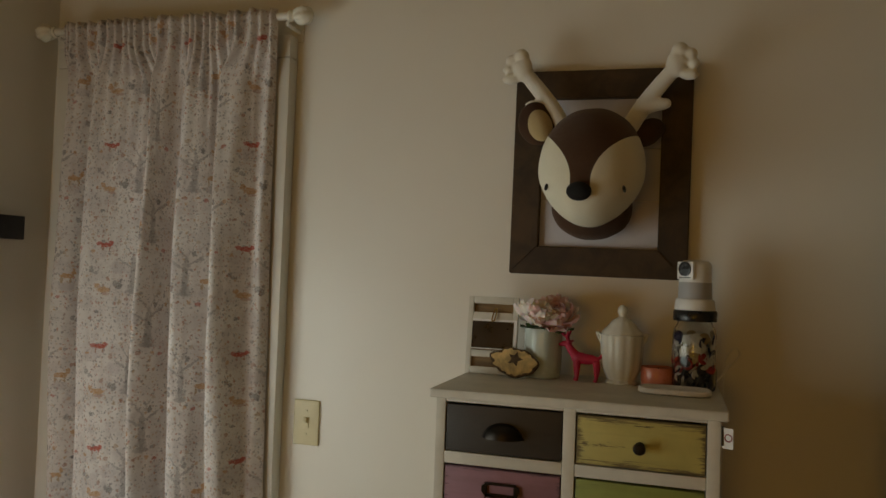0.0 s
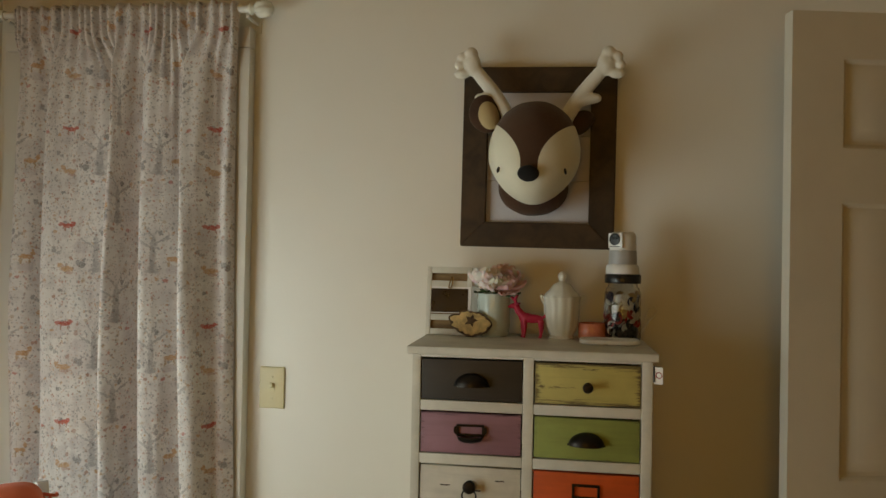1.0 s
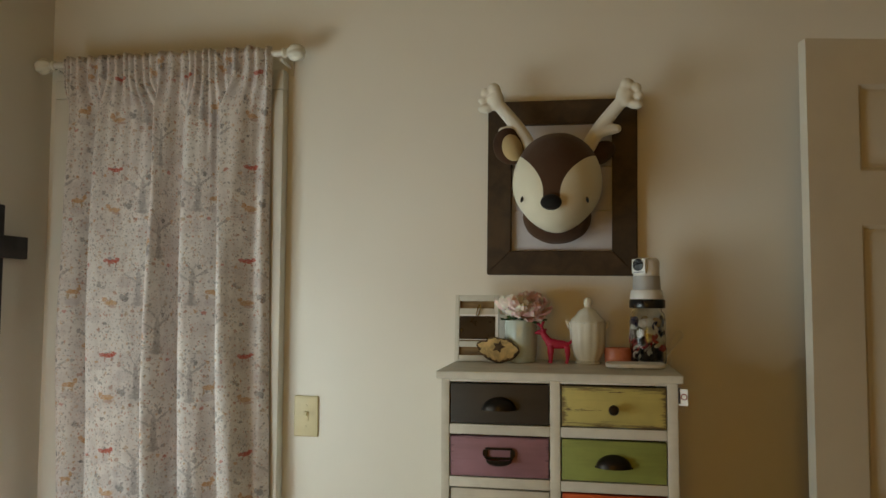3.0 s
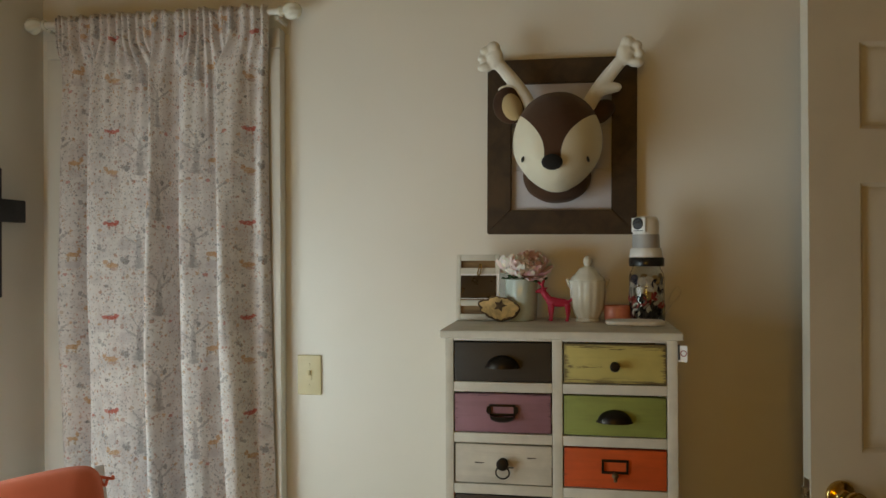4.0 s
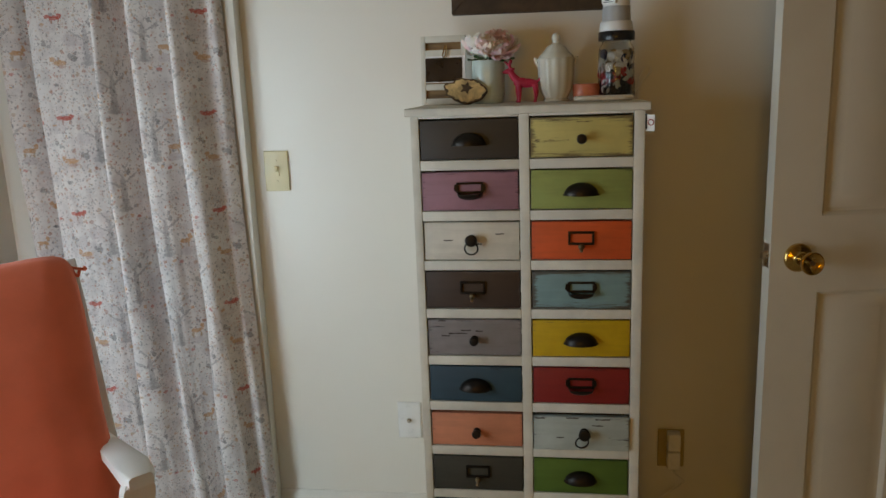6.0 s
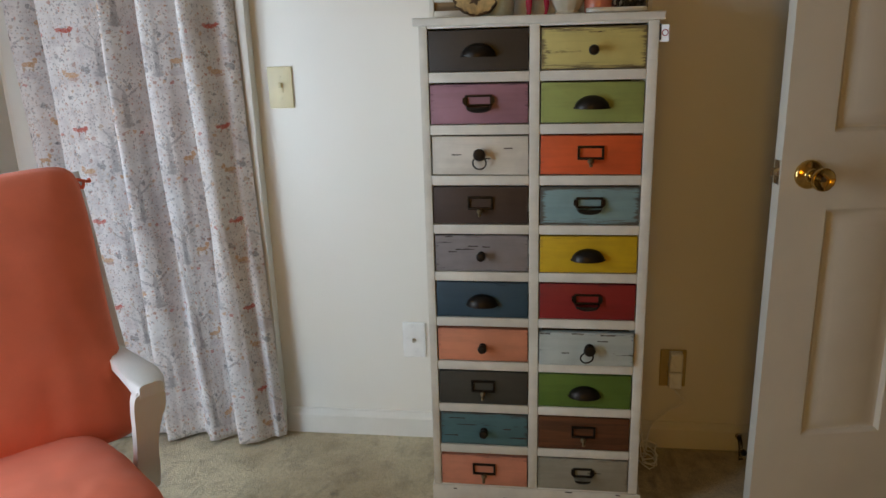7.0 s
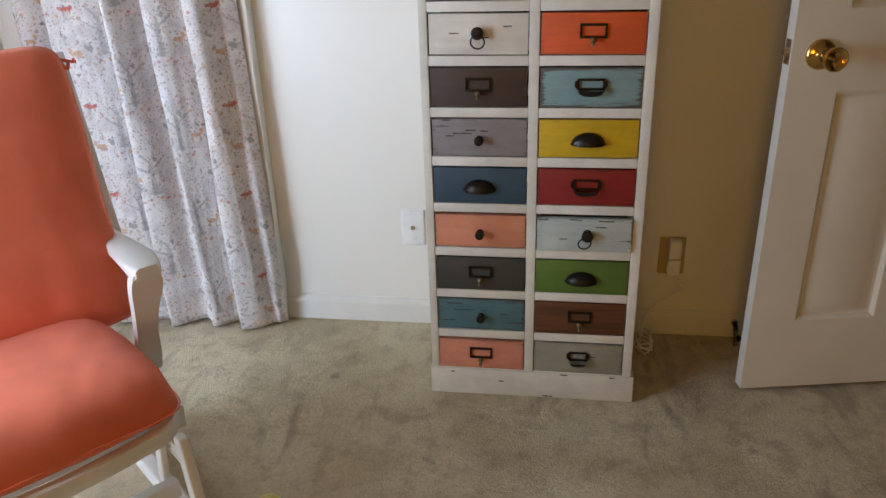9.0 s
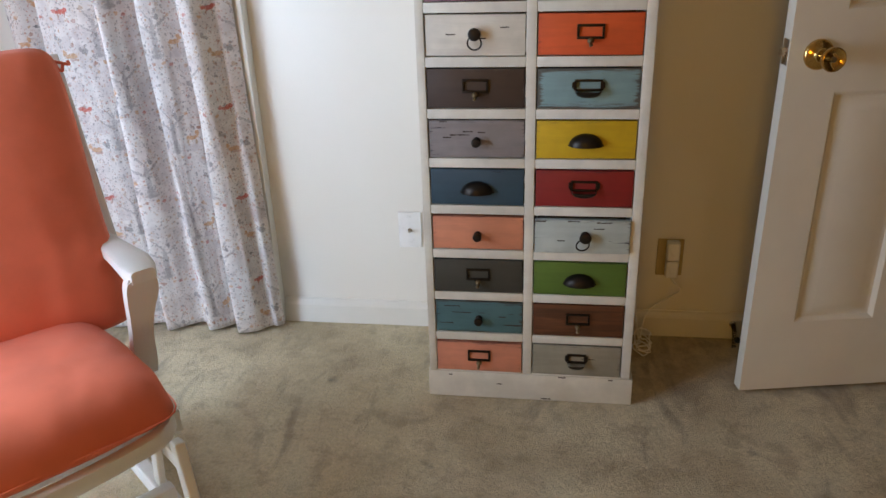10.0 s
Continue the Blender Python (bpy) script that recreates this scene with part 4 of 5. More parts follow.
for i, (word, c, wear, under, edge) in enumerate(PAINT):
    row, col = divmod(i, 2)
    c0, c1 = COLS[col]
    if c is None:
        mat = stained_wood("bare_brown_drawer", (0.125, 0.043, 0.016), 0.5, (0.10, 1, 1.6))
    else:
        mat = distressed(word.replace(" ", "_") + "_drawer_paint", c, wear, under, True, edge)
    zc = Z1 - row * PITCH - DH / 2 - 0.0010
    w, h = (c1 - c0) - 0.0055, DH - 0.0068 - (0.004 if i in (12, 13, 18) else 0)
    random.seed(100 + i)
    tip = random.uniform(-0.35, 0.35)
    out = -0.001 + random.uniform(-0.002, 0.003) + (-0.012 if i == 13 else 0)
    dr = part("drawer", boxed(-w / 2, w / 2, -0.009, 0.009, -h / 2, h / 2, 0.0016), mat, chest, word + (" bare wood drawer front" if c is None else " painted drawer front with worn paint"), pose((c0 + c1) / 2 + random.uniform(-0.0006, 0.0006), CF + 0.011 + out, zc - (0.0015 if i in (12, 13, 18) else 0), 0, tip, 0))
    tray = bmesh.new()
    box(tray, -w / 2 + 0.006, w / 2 - 0.006, 0.0095, 0.30, -h / 2 + 0.006, h / 2 - 0.016)
    part("drawer_box", tray, M_KRAFT, dr, smooth=False)
    fit_pull(PULLS[i], dr, 0.008 if i == 13 else 0.0)

CHIPS = {4: ((-0.055, 0.002, 0.022), (0.066, 0.017, 0.020), (0.018, -0.007, 0.014)), 8: ((-0.078, 0.042, 0.018), (-0.040, 0.010, 0.046), (-0.070, 0.004, 0.020), (-0.020, 0.018, 0.024), (0.012, 0.016, 0.018)),
         13: ((-0.100, 0.040, 0.026), (-0.020, 0.041, 0.030), (0.052, 0.038, 0.034), (0.040, 0.022, 0.026), (-0.050, -0.010, 0.018)), 16: ((-0.070, 0.030, 0.040), (-0.045, 0.012, 0.050), (-0.085, -0.020, 0.034), (0.060, 0.002, 0.020)), 19: ((0.030, 0.006, 0.034),)}
M_CHIP = plain("bare_dark_wood_chip", (0.045, 0.032, 0.022), 0.85, 0, 0.3)
drawers = [o for o in chest.children if o.name.split(".")[0] == "drawer"]
for i, marks in CHIPS.items():
    for x, z, w in marks:
        bm = bmesh.new()
        random.seed(int(1000 * abs(x) + 7 * i))
        up = [(x - w / 2 + w * k / 8, z + random.uniform(0.0006, 0.0022)) for k in range(9)]
        dn = [(x + w / 2 - w * k / 8, z - random.uniform(0.0005, 0.0020)) for k in range(9)]
        plate(bm, up + dn, -0.0093, -0.0089)
        part("paint_chip", bm, M_CHIP, drawers[i], smooth=False)

for x, z, w, y in ((-0.105, 0.046, 0.014, CF - 0.002), (0.062, 0.0755, 0.020, CF - 0.002), (0.188, 0.074, 0.012, CF - 0.002), (-0.236, 0.070, 0.010, CF - 0.002), (0.020, 0.006, 0.026, CF - 0.002)):
    bm = bmesh.new()
    random.seed(int(1000 * abs(x)))
    plate(bm, [(x - w / 2 + w * k / 6, z + random.uniform(0.0006, 0.0022)) for k in range(7)] + [(x + w / 2 - w * k / 6, z - random.uniform(0.0005, 0.0020)) for k in range(7)], y - 0.0006, y + 0.0004)
    part("paint_chip", bm, M_CHIP, chest, smooth=False)

# ---- framed plush head ----
frame_ob = thing("picture_frame", "large dark walnut-stained wooden frame with a pale board back", "picture frame", pose(-0.0245, -0.001, 1.7485, 0, 0.5, 0))
FW, FH, FB = 0.408, 0.486, 0.067
for k in range(4):
    bm = bmesh.new()
    L = (FW if k % 2 == 0 else FH) / 2
    D = (FH if k % 2 == 0 else FW) / 2
    a = [(-L, D), (L, D), (L - FB, D - FB), (-L + FB, D - FB)]
    plate(bm, a, -0.028, -0.004)
    bmesh.ops.bevel(bm, geom=[e for e in bm.edges], offset=0.0025, segments=2, affect="EDGES")
    part("rail", bm, M_FRAME, frame_ob, m=pose(0, 0, 0, 0, 90 * k, 0))
M_BOARD = plain("pale_lilac_board", (0.60, 0.585, 0.62), 0.6, 0, 0.06, 8)
for k in range(3):
    zz = -FH / 2 + FB - 0.008 + k * 0.1215
    part("backing_board", boxed(-FW / 2 + FB - 0.008, FW / 2 - FB + 0.008, -0.010, -0.003, zz, zz + 0.120, 0.0012), M_BOARD, frame_ob, "pale painted backing board")


def fused(name, bm, voxel, rounds):
    """One closed, softened skin over overlapping shapes."""
    raw = new(name + "_raw", mesh_of(name + "_raw", bm))
    mod = raw.modifiers.new("skin", "REMESH")
    mod.mode, mod.voxel_size = "VOXEL", voxel
    me = bpy.data.meshes.new_from_object(raw.evaluated_get(bpy.context.evaluated_depsgraph_get()))
    bpy.data.objects.remove(raw)
    out = bmesh.new()
    out.from_mesh(me)
    for _ in range(rounds):
        bmesh.ops.smooth_vert(out, verts=out.verts[:], factor=0.5, use_axis_x=True, use_axis_y=True, use_axis_z=True)
    return out


def plush_head():
    """A stuffed stag head: body, neck roll, nose, eyes, ears and antlers."""
    t = thing("plush_head", "brown and cream plush stag head with white antlers", "plush toy", pose(-0.033, -0.118, 1.742, 0, 1.5, -4))
    bm = bmesh.new()
    for v in ball(bm, (0, 0, 0), 1.0, 64, 44):
        x, y, z = v.co
        w = 0.117 * (1 - 0.16 * max(-z, 0) ** 2 + 0.03 * z)
        f = 0.125 if y < 0 else 0.10
        v.co = Vector((x * w, y * f * (1 + 0.22 * max(-z, 0) * max(-y, 0)), z * (0.138 if z > 0 else 0.128) - 0.012 * max(-y, 0)))
        v.co *= 1 + 0.012 * noise.noise(v.co * 22)
    part("head", bm, M_HEAD, t, "brown plush with cream cheeks", angle=180)
    bm = bmesh.new()
    ball(bm, (0.0, -0.131, -0.062), (0.0265, 0.015, 0.020), 24, 16)
    part("nose", bm, cloth("black_plush", (0.006, 0.005, 0.005), 420, 0.9, 0.2, 0.1, 0.05, 40), t, "black plush nose", angle=180)
    for s, ex, ey in ((-1, -0.079, -0.088), (1, 0.085, -0.081)):
        bm = bmesh.new()
        ball(bm, (ex, ey, -0.050), (0.0036, 0.007, 0.008), 14, 10, 0, pose(0, 0, 0, 0, s * -14, 0))
        part("eye", bm, M_BLACK, t, "small black eye", angle=180)
    bm = bmesh.new()
    for v in ball(bm, (-0.004, 0.050, -0.080), (0.092, 0.066, 0.074), 36, 22):
        v.co *= 1 + 0.015 * noise.noise(v.co * 30)
    part("neck", bm, M_DKPLUSH, t, angle=180)
    for s in (-1, 1):
        m = pose(-0.128, -0.004, 0.104, 6, -22, 16) if s < 0 else pose(0.116, 0.050, 0.092, 20, 55, 60)
        a, b = (0.043, 0.050) if s < 0 else (0.030, 0.042)
        bm = bmesh.new()
        for v in ball(bm, (0, 0, 0), (a, 0.012, b), 28, 18):
            v.co.y += 9.0 * v.co.x ** 2
        ear = part("ear", bm, M_DKPLUSH, t, m=m, angle=180)
        bm = bmesh.new()
        for v in () if s > 0 else ball(bm, (0.004, 0, -0.006), (a * 0.66, 0.009, b * 0.74), 24, 16):
            v.co.y += 9.0 * v.co.x ** 2 - 0.0075
        if s < 0:
            part("ear_lining", bm, M_FELT, ear, "tan felt ear lining", angle=180)
        bm = bmesh.new()
        stem = smooth_path([(s * 0.066, 0.03, 0.085), (s * 0.105, 0.02, 0.150), (s * 0.150, 0.008, 0.205), (s * 0.185, 0.0, 0.245)], 6)
        tube(bm, stem, [0.0205 - 0.005 * i / len(stem) for i in range(len(stem))], 16)
        for c, q in (((0.170, 0.0, 0.232), (0.022, 0.017, 0.030)), ((0.176, 0.0, 0.260), (0.019, 0.016, 0.019)), ((0.198, 0.0, 0.252), (0.015, 0.014, 0.014)), ((0.206, 0.0, 0.232), (0.013, 0.013, 0.011)), ((0.198, 0.0, 0.208), (0.021, 0.014, 0.012)), ((0.066, 0.03, 0.085), (0.0205, 0.02, 0.02)), ((0.150, 0.010, 0.148), (0.0135, 0.012, 0.012))):
            ball(bm, (s * c[0], c[1], c[2]), q, 20, 14)
        tube(bm, smooth_path([(s * 0.100, 0.018, 0.140), (s * 0.126, 0.014, 0.146), (s * 0.150, 0.010, 0.148)], 4), [0.017, 0.0165, 0.016, 0.0155, 0.015, 0.0145, 0.014, 0.0135, 0.012], 16)
        part("antler", fused("antler", bm, 0.0028, 4), M_FLEECE, t, "white fleece antler", angle=180)


plush_head()

# ---- things on the chest ----
TZ = CTOP + 0.0187

ph = thing("photo_holder", "cream wooden photo holder with tan slats and a clipped dark photo", "photo frame", pose(-0.246, -0.120, TZ, -7, 0, 0))
bm = bmesh.new()
W2, H2 = 0.0585, 0.176
box(bm, -W2, -W2 + 0.012, -0.012, 0, 0, H2, 0.0015)
box(bm, W2 - 0.012, W2, -0.012, 0, 0, H2, 0.0015)
for z0, z1 in ((0, 0.016), (0.038, 0.053), (0.110, 0.140), (0.160, H2)):
    box(bm, -W2 + 0.012, W2 - 0.012, -0.012, 0, z0, z1, 0.0015)
part("frame", bm, M_BODY, ph)
part("back", boxed(-W2 + 0.012, W2 - 0.012, -0.004, -0.001, 0.016, 0.160), M_KRAFT, ph, smooth=False)
part("photo", boxed(-0.046, 0.058, -0.0145, -0.0135, 0.056, 0.124), M_PAPER, ph, "dark photograph with a white rim", smooth=False)
part("picture", boxed(-0.046, 0.050, -0.0152, -0.0147, 0.058, 0.119), M_DARK, ph, smooth=False)
part("clip", tube(bmesh.new(), smooth_path([(0.006, -0.014, 0.150), (0.002, -0.018, 0.134), (0.000, -0.020, 0.122), (0.006, -0.020, 0.122), (0.009, -0.017, 0.138), (0.009, -0.014, 0.150)], 4), 0.0016, 8), M_BRASS, ph, "small brass clip")

bm = bmesh.new()
outl = []
for k in range(64):
    a = 2 * math.pi * k / 64
    r = 0.0355 * (1 + 0.05 * math.sin(3 * a + 1) + 0.03 * math.sin(7 * a) + 0.05 * noise.noise(Vector((3 * math.cos(a), 3 * math.sin(a), 0.5))))
    x = r * 1.28 * math.cos(a)
    if math.cos(a) < -0.86:
        x -= 0.010
    outl.append((x, r * 0.83 * math.sin(a) + 0.031))
plate(bm, outl, -0.0062, 0.004, 1)
plate(bm, [(x * (0.90 + 0.05 * math.sin(k * 0.9)), 0.031 + (z - 0.031) * (0.87 + 0.06 * math.sin(k * 1.7))) for k, (x, z) in enumerate(outl)], -0.0070, -0.0060)
random.seed(21)
star = [((0.0165 if k % 2 == 0 else 0.008) * random.uniform(0.7, 1.2) * math.sin(math.pi * k / 5 + 0.2) - 0.002, (0.0165 if k % 2 == 0 else 0.008) * math.cos(math.pi * k / 5 + 0.2) + 0.037) for k in range(10)]
plate(bm, star, -0.0078, -0.0071, 2)
single("wood_slice", bm, [M_BIRCH, M_BARK, M_BARK], "oval birch wood slice with bark rim and dark burnt mark", "wood ornament", pose(-0.186, -0.156, TZ + 0.001, -14, 6, 0) @ Matrix.Scale(1.08, 4), angle=30)

# vase of peonies
vz = thing("flower_vase", "pale glazed ceramic vase on the chest", "vase", pose(-0.131, -0.100, TZ) @ Matrix.Diagonal((0.92, 0.92, 0.93, 1)))
part("vase", lathe(bmesh.new(), [(0.0, 0), (0.038, 0), (0.042, 0.004), (0.0445, 0.03), (0.0455, 0.07), (0.0455, 0.112), (0.0445, 0.118), (0.042, 0.118), (0.0425, 0.06), (0.0, 0.01)], 48, ribs=10, amp=0.025), M_VASE, vz)


def petal_mat(name, c):
    n = Nodes(name, 0.7)
    n.colour(n.mix(n.noise(30, 3), c, (0.90, 0.78, 0.72)))
    n.b.inputs["Subsurface Weight"].default_value = 0.25
    n.b.inputs["Subsurface Scale"].default_value = 0.02
    n.bump(n.noise(120, 3, squash=(1, 1, 0.3)), 0.2, 0.001)
    return n.mat


M_PETALS = [petal_mat("blush_petal", (0.88, 0.56, 0.54)), petal_mat("pink_petal", (0.86, 0.40, 0.44)), petal_mat("cream_petal", (0.88, 0.78, 0.71))]


def petal(bm, mi, m, L=0.03, W=0.026, cup=0.010):
    n, k = 6, 5
    rows = []
    for i in range(n + 1):
        t = i / n
        w = W / 2 * math.sin(math.pi * (0.18 + 0.72 * t)) ** 0.7
        rows.append([bm.verts.new(m @ Vector((w * (2 * j / k - 1), -cup * (1 - (2 * j / k - 1) ** 2) * math.sin(math.pi * t * 0.9) + 0.003 * math.sin(9 * j + i) * t, L * t))) for j in range(k + 1)])
    for a, b in zip(rows, rows[1:]):
        for j in range(k):
            bm.faces.new((a[j], a[j + 1], b[j + 1], b[j])).material_index = mi


def peony(seed, c, size, tint):
    random.seed(seed)
    fl = part("peony", petal_cluster(size), [M_PETALS[tint], M_PETALS[(tint + 1) % 3]], flowers, "ruffled pink silk peony", pose(*c, random.uniform(-25, 25), random.uniform(-30, 30), random.uniform(0, 360)))
    return tagged(fl, kind="stuff")


def petal_cluster(size):
    bm = bmesh.new()
    for ring, (count, tilt, L) in enumerate(((4, 8, 0.75), (6, 24, 0.95), (7, 44, 1.1), (8, 70, 1.15))):
        for i in range(count):
            a = 360 * i / count + random.uniform(-14, 14)
            m = pose(0, 0, 0.004, 0, 0, a) @ pose(0, -0.003 * ring, 0, tilt + random.uniform(-9, 9), random.uniform(-10, 10), 0)
            petal(bm, 0 if random.random() < 0.7 else 1, m, size * L, size * 1.25, size * 0.34)
    return bm


flowers = thing("peony_bunch", "bunch of blush pink silk peonies with green leaves in the vase", "flowers", pose(-0.122, -0.102, TZ + 0.118) @ Matrix.Scale(1.1, 4))
for k, (x, y, z, s, tint) in enumerate(((-0.024, -0.014, 0.012, 0.036, 2), (0.022, -0.016, 0.008, 0.037, 1), (0.002, 0.012, 0.022, 0.036, 0), (-0.002, -0.030, 0.004, 0.030, 2))):
    peony(k, (x, y, z), s, tint)
bm = bmesh.new()
random.seed(9)
for k in range(8):
    petal(bm, 0, pose(0.0, 0, -0.004, 0, 0, k * 45 + random.uniform(-12, 12)) @ pose(0, -0.026, 0, 88 + random.uniform(-18, 22), 0, 0), 0.030, 0.018, 0.004)
part("leaves", bm, M_LEAF, flowers)

# pink figurine: one plain mesh
bm = bmesh.new()
ball(bm, (0.012, 0, 0.052), (0.025, 0.0115, 0.0125), 20, 12)
ball(bm, (0.000, 0, 0.054), (0.016, 0.012, 0.014), 18, 12)
for x, y, dx in ((-0.006, 0.006, -0.002), (-0.003, -0.006, 0.001), (0.029, 0.006, 0.004), (0.032, -0.006, 0.000)):
    tube(bm, smooth_path([(x, y, 0.048), (x + dx, y, 0.026), (x + dx * 0.5, y, 0.010), (x + dx * 0.5 - 0.002, y, 0.0)], 4), [0.0068, 0.0066, 0.006, 0.0052, 0.0046, 0.004, 0.0038, 0.0036, 0.0034, 0.0034, 0.0036, 0.004, 0.0042], 10)
tube(bm, smooth_path([(-0.004, 0, 0.056), (-0.015, 0, 0.070), (-0.022, 0, 0.084)], 4), [0.0105, 0.010, 0.0095, 0.009, 0.0085, 0.008, 0.0075, 0.0072, 0.007], 12)
ball(bm, (-0.026, 0, 0.086), (0.012, 0.0068, 0.0075), 16, 10, 0, pose(0, 0, 0, 0, -18, 0))
ball(bm, (-0.036, 0, 0.083), (0.006, 0.0045, 0.0042), 12, 8)
for s in (-1, 1):
    ball(bm, (-0.017, s * 0.009, 0.092), (0.004, 0.007, 0.003), 10, 8)
    tube(bm, [(-0.022, s * 0.003, 0.090), (-0.024, s * 0.007, 0.103), (-0.020, s * 0.011, 0.116)], [0.0030, 0.0028, 0.0022], 8)
    tube(bm, [(-0.0245, s * 0.0065, 0.101), (-0.034, s * 0.009, 0.112)], [0.0026, 0.0020], 8)
tube(bm, [(0.036, 0, 0.056), (0.042, 0, 0.063), (0.044, 0, 0.071)], [0.004, 0.0035, 0.002], 8)
single("deer_figurine", fused("deer_figurine", bm, 0.0012, 2), M_PINK, "small hot pink standing figurine of a young stag", "figurine", pose(-0.046, -0.120, TZ, 0, 0, -6) @ Matrix.Diagonal((1.2, 1.1, 0.93, 1)), angle=180)

# milk glass sugar urn
ur = thing("lidded_urn", "white milk glass urn with a finial lid and side handles", "urn", pose(0.044, -0.112, TZ) @ Matrix.Diagonal((0.97, 0.97, 0.965, 1)))
body = bmesh.new()
lathe(body, [(0.0, 0), (0.031, 0), (0.033, 0.003), (0.029, 0.009), (0.034, 0.018), (0.042, 0.035), (0.0445, 0.060), (0.0455, 0.085), (0.0465, 0.104), (0.0485, 0.110), (0.045, 0.110), (0.040, 0.10), (0.0, 0.09)], 72, ribs=12, amp=0.045)
part("bowl", body, M_MILK, ur)
part("lid", lathe(bmesh.new(), [(0.0, 0.109), (0.0440, 0.109), (0.0455, 0.112), (0.043, 0.118), (0.034, 0.126), (0.026, 0.137), (0.0215, 0.143), (0.0115, 0.147), (0.0075, 0.151), (0.0095, 0.156), (0.0115, 0.163), (0.0095, 0.170), (0.0045, 0.176), (0.0, 0.177)], 60, ribs=12, amp=0.02), M_MILK, ur)
for s in (-1, 1):
    part("handle", tube(bmesh.new(), smooth_path([(s * 0.043, 0, 0.088), (s * 0.050, 0, 0.098), (s * 0.055, 0, 0.113), (s * 0.048, 0, 0.108), (s * 0.045, 0, 0.104)], 4), 0.0034, 10), M_MILK, ur)

# dish with candle
bm = bmesh.new()
ring_rows = []
for o, z in ((0.006, 0.0), (0.0, 0.003), (0.0, 0.010), (0.003, 0.0125), (0.006, 0.0115), (0.010, 0.008), (0.03, 0.0075)):
    row = []
    for k in range(48):
        a = 2 * math.pi * k / 48
        x, y = math.cos(a), math.sin(a)
        q = (abs(x) ** 3.5 + abs(y) ** 3.5) ** (1 / 3.5)
        row.append(bm.verts.new((x / q * (0.071 - o), y / q * (0.040 - o), z)))
    ring_rows.append(row)
for a, b in zip(ring_rows, ring_rows[1:]):
    for k in range(48):
        bm.faces.new((a[k], a[(k + 1) % 48], b[(k + 1) % 48], b[k]))
bm.faces.new(ring_rows[0])
bm.faces.new(ring_rows[-1])
single("trinket_tray", bm, M_WHITEPL, "white glossy trinket tray at the front of the chest top", "tray", pose(0.156, -0.214, TZ, 0, 0, -2))
cd = thing("candle", "pink candle in a round pink glass cup", "candle", pose(0.121, -0.112, TZ) @ Matrix.Diagonal((0.86, 0.86, 0.86, 1)))
part("cup", lathe(bmesh.new(), [(0.0, 0), (0.036, 0), (0.0395, 0.003), (0.041, 0.012), (0.0415, 0.046), (0.0405, 0.048), (0.0385, 0.046), (0.038, 0.038), (0.0, 0.037)], 48), M_CANDLE, cd)
part("wax", lathe(bmesh.new(), [(0.0, 0.0372), (0.0375, 0.0372), (0.0370, 0.0400), (0.0, 0.0405)], 32), plain("pink_wax", (0.80, 0.42, 0.32), 0.45, 0, 0.05), cd)
part("wick", tube(bmesh.new(), [(0, 0, 0.040), (0.001, 0, 0.047)], 0.0008, 6), M_BLACK, cd)

# jar of buttons
jar = thing("button_jar", "clear glass jar full of mixed buttons with a black screw lid", "jar", pose(0.194, -0.118, TZ) @ Matrix.Diagonal((0.955, 0.955, 0.98, 1)))
part("glass", lathe(bmesh.new(), [(0.0, 0.0), (0.040, 0.0), (0.0455, 0.004), (0.047, 0.012), (0.047, 0.118), (0.044, 0.132), (0.038, 0.140), (0.037, 0.147), (0.035, 0.147), (0.036, 0.139), (0.042, 0.130), (0.0448, 0.117), (0.0448, 0.012), (0.043, 0.006), (0.0, 0.004)], 48), M_GLASS, jar)
lid = part("lid", lathe(bmesh.new(), [(0.0, 0.170), (0.044, 0.170), (0.0465, 0.167), (0.0465, 0.149), (0.0455, 0.147), (0.0375, 0.1475), (0.0, 0.1475)], 60, ribs=40, amp=0.012), M_BLACK, jar, "black screw lid")
BTN = [plain("button_white", (0.74, 0.72, 0.66), 0.3), plain("button_red", (0.45, 0.02, 0.02), 0.3), plain("button_black", (0.012, 0.012, 0.015), 0.3), plain("button_navy", (0.02, 0.03, 0.09), 0.3), plain("button_tan", (0.45, 0.32, 0.16), 0.35)]
shapes = []
for k, mat in enumerate(BTN):
    r = 0.0118 + 0.0010 * (k % 3)
    b = lathe(bmesh.new(), [(0.0, 0), (r * 0.9, 0), (r, 0.0012), (r, 0.0030), (r * 0.8, 0.0036), (r * 0.7, 0.0026), (0.0, 0.0026)], 14)
    shapes.append(mesh_of("button", b, mat))
random.seed(5)
for k in range(150):
    z = 0.014 + 0.100 * (k // 10) / 14 + random.uniform(-0.003, 0.003)
    a, outer = k * 2.4 + random.uniform(-0.25, 0.25), k % 10 < 7
    rr = 0.0395 if outer else random.uniform(0.0, 0.024)
    layer = z / 0.116
    pick = random.choice([0, 0, 4, 0, 3] if layer > 0.60 else ([1, 1, 0, 1, 2] if layer > 0.40 else [2, 3, 2, 0, 2]))
    o = new("button", shapes[pick])
    o.parent = jar
    turn = pose(0, 0, 0, 0, 0, math.degrees(a)) @ pose(0, 0, 0, random.uniform(-22, 22), 90 + random.uniform(-22, 22), 0) if outer else pose(0, 0, 0, random.uniform(-80, 80), random.uniform(-80, 80), 0)
    o.matrix_basis = pose(rr * math.cos(a), rr * math.sin(a), z) @ turn

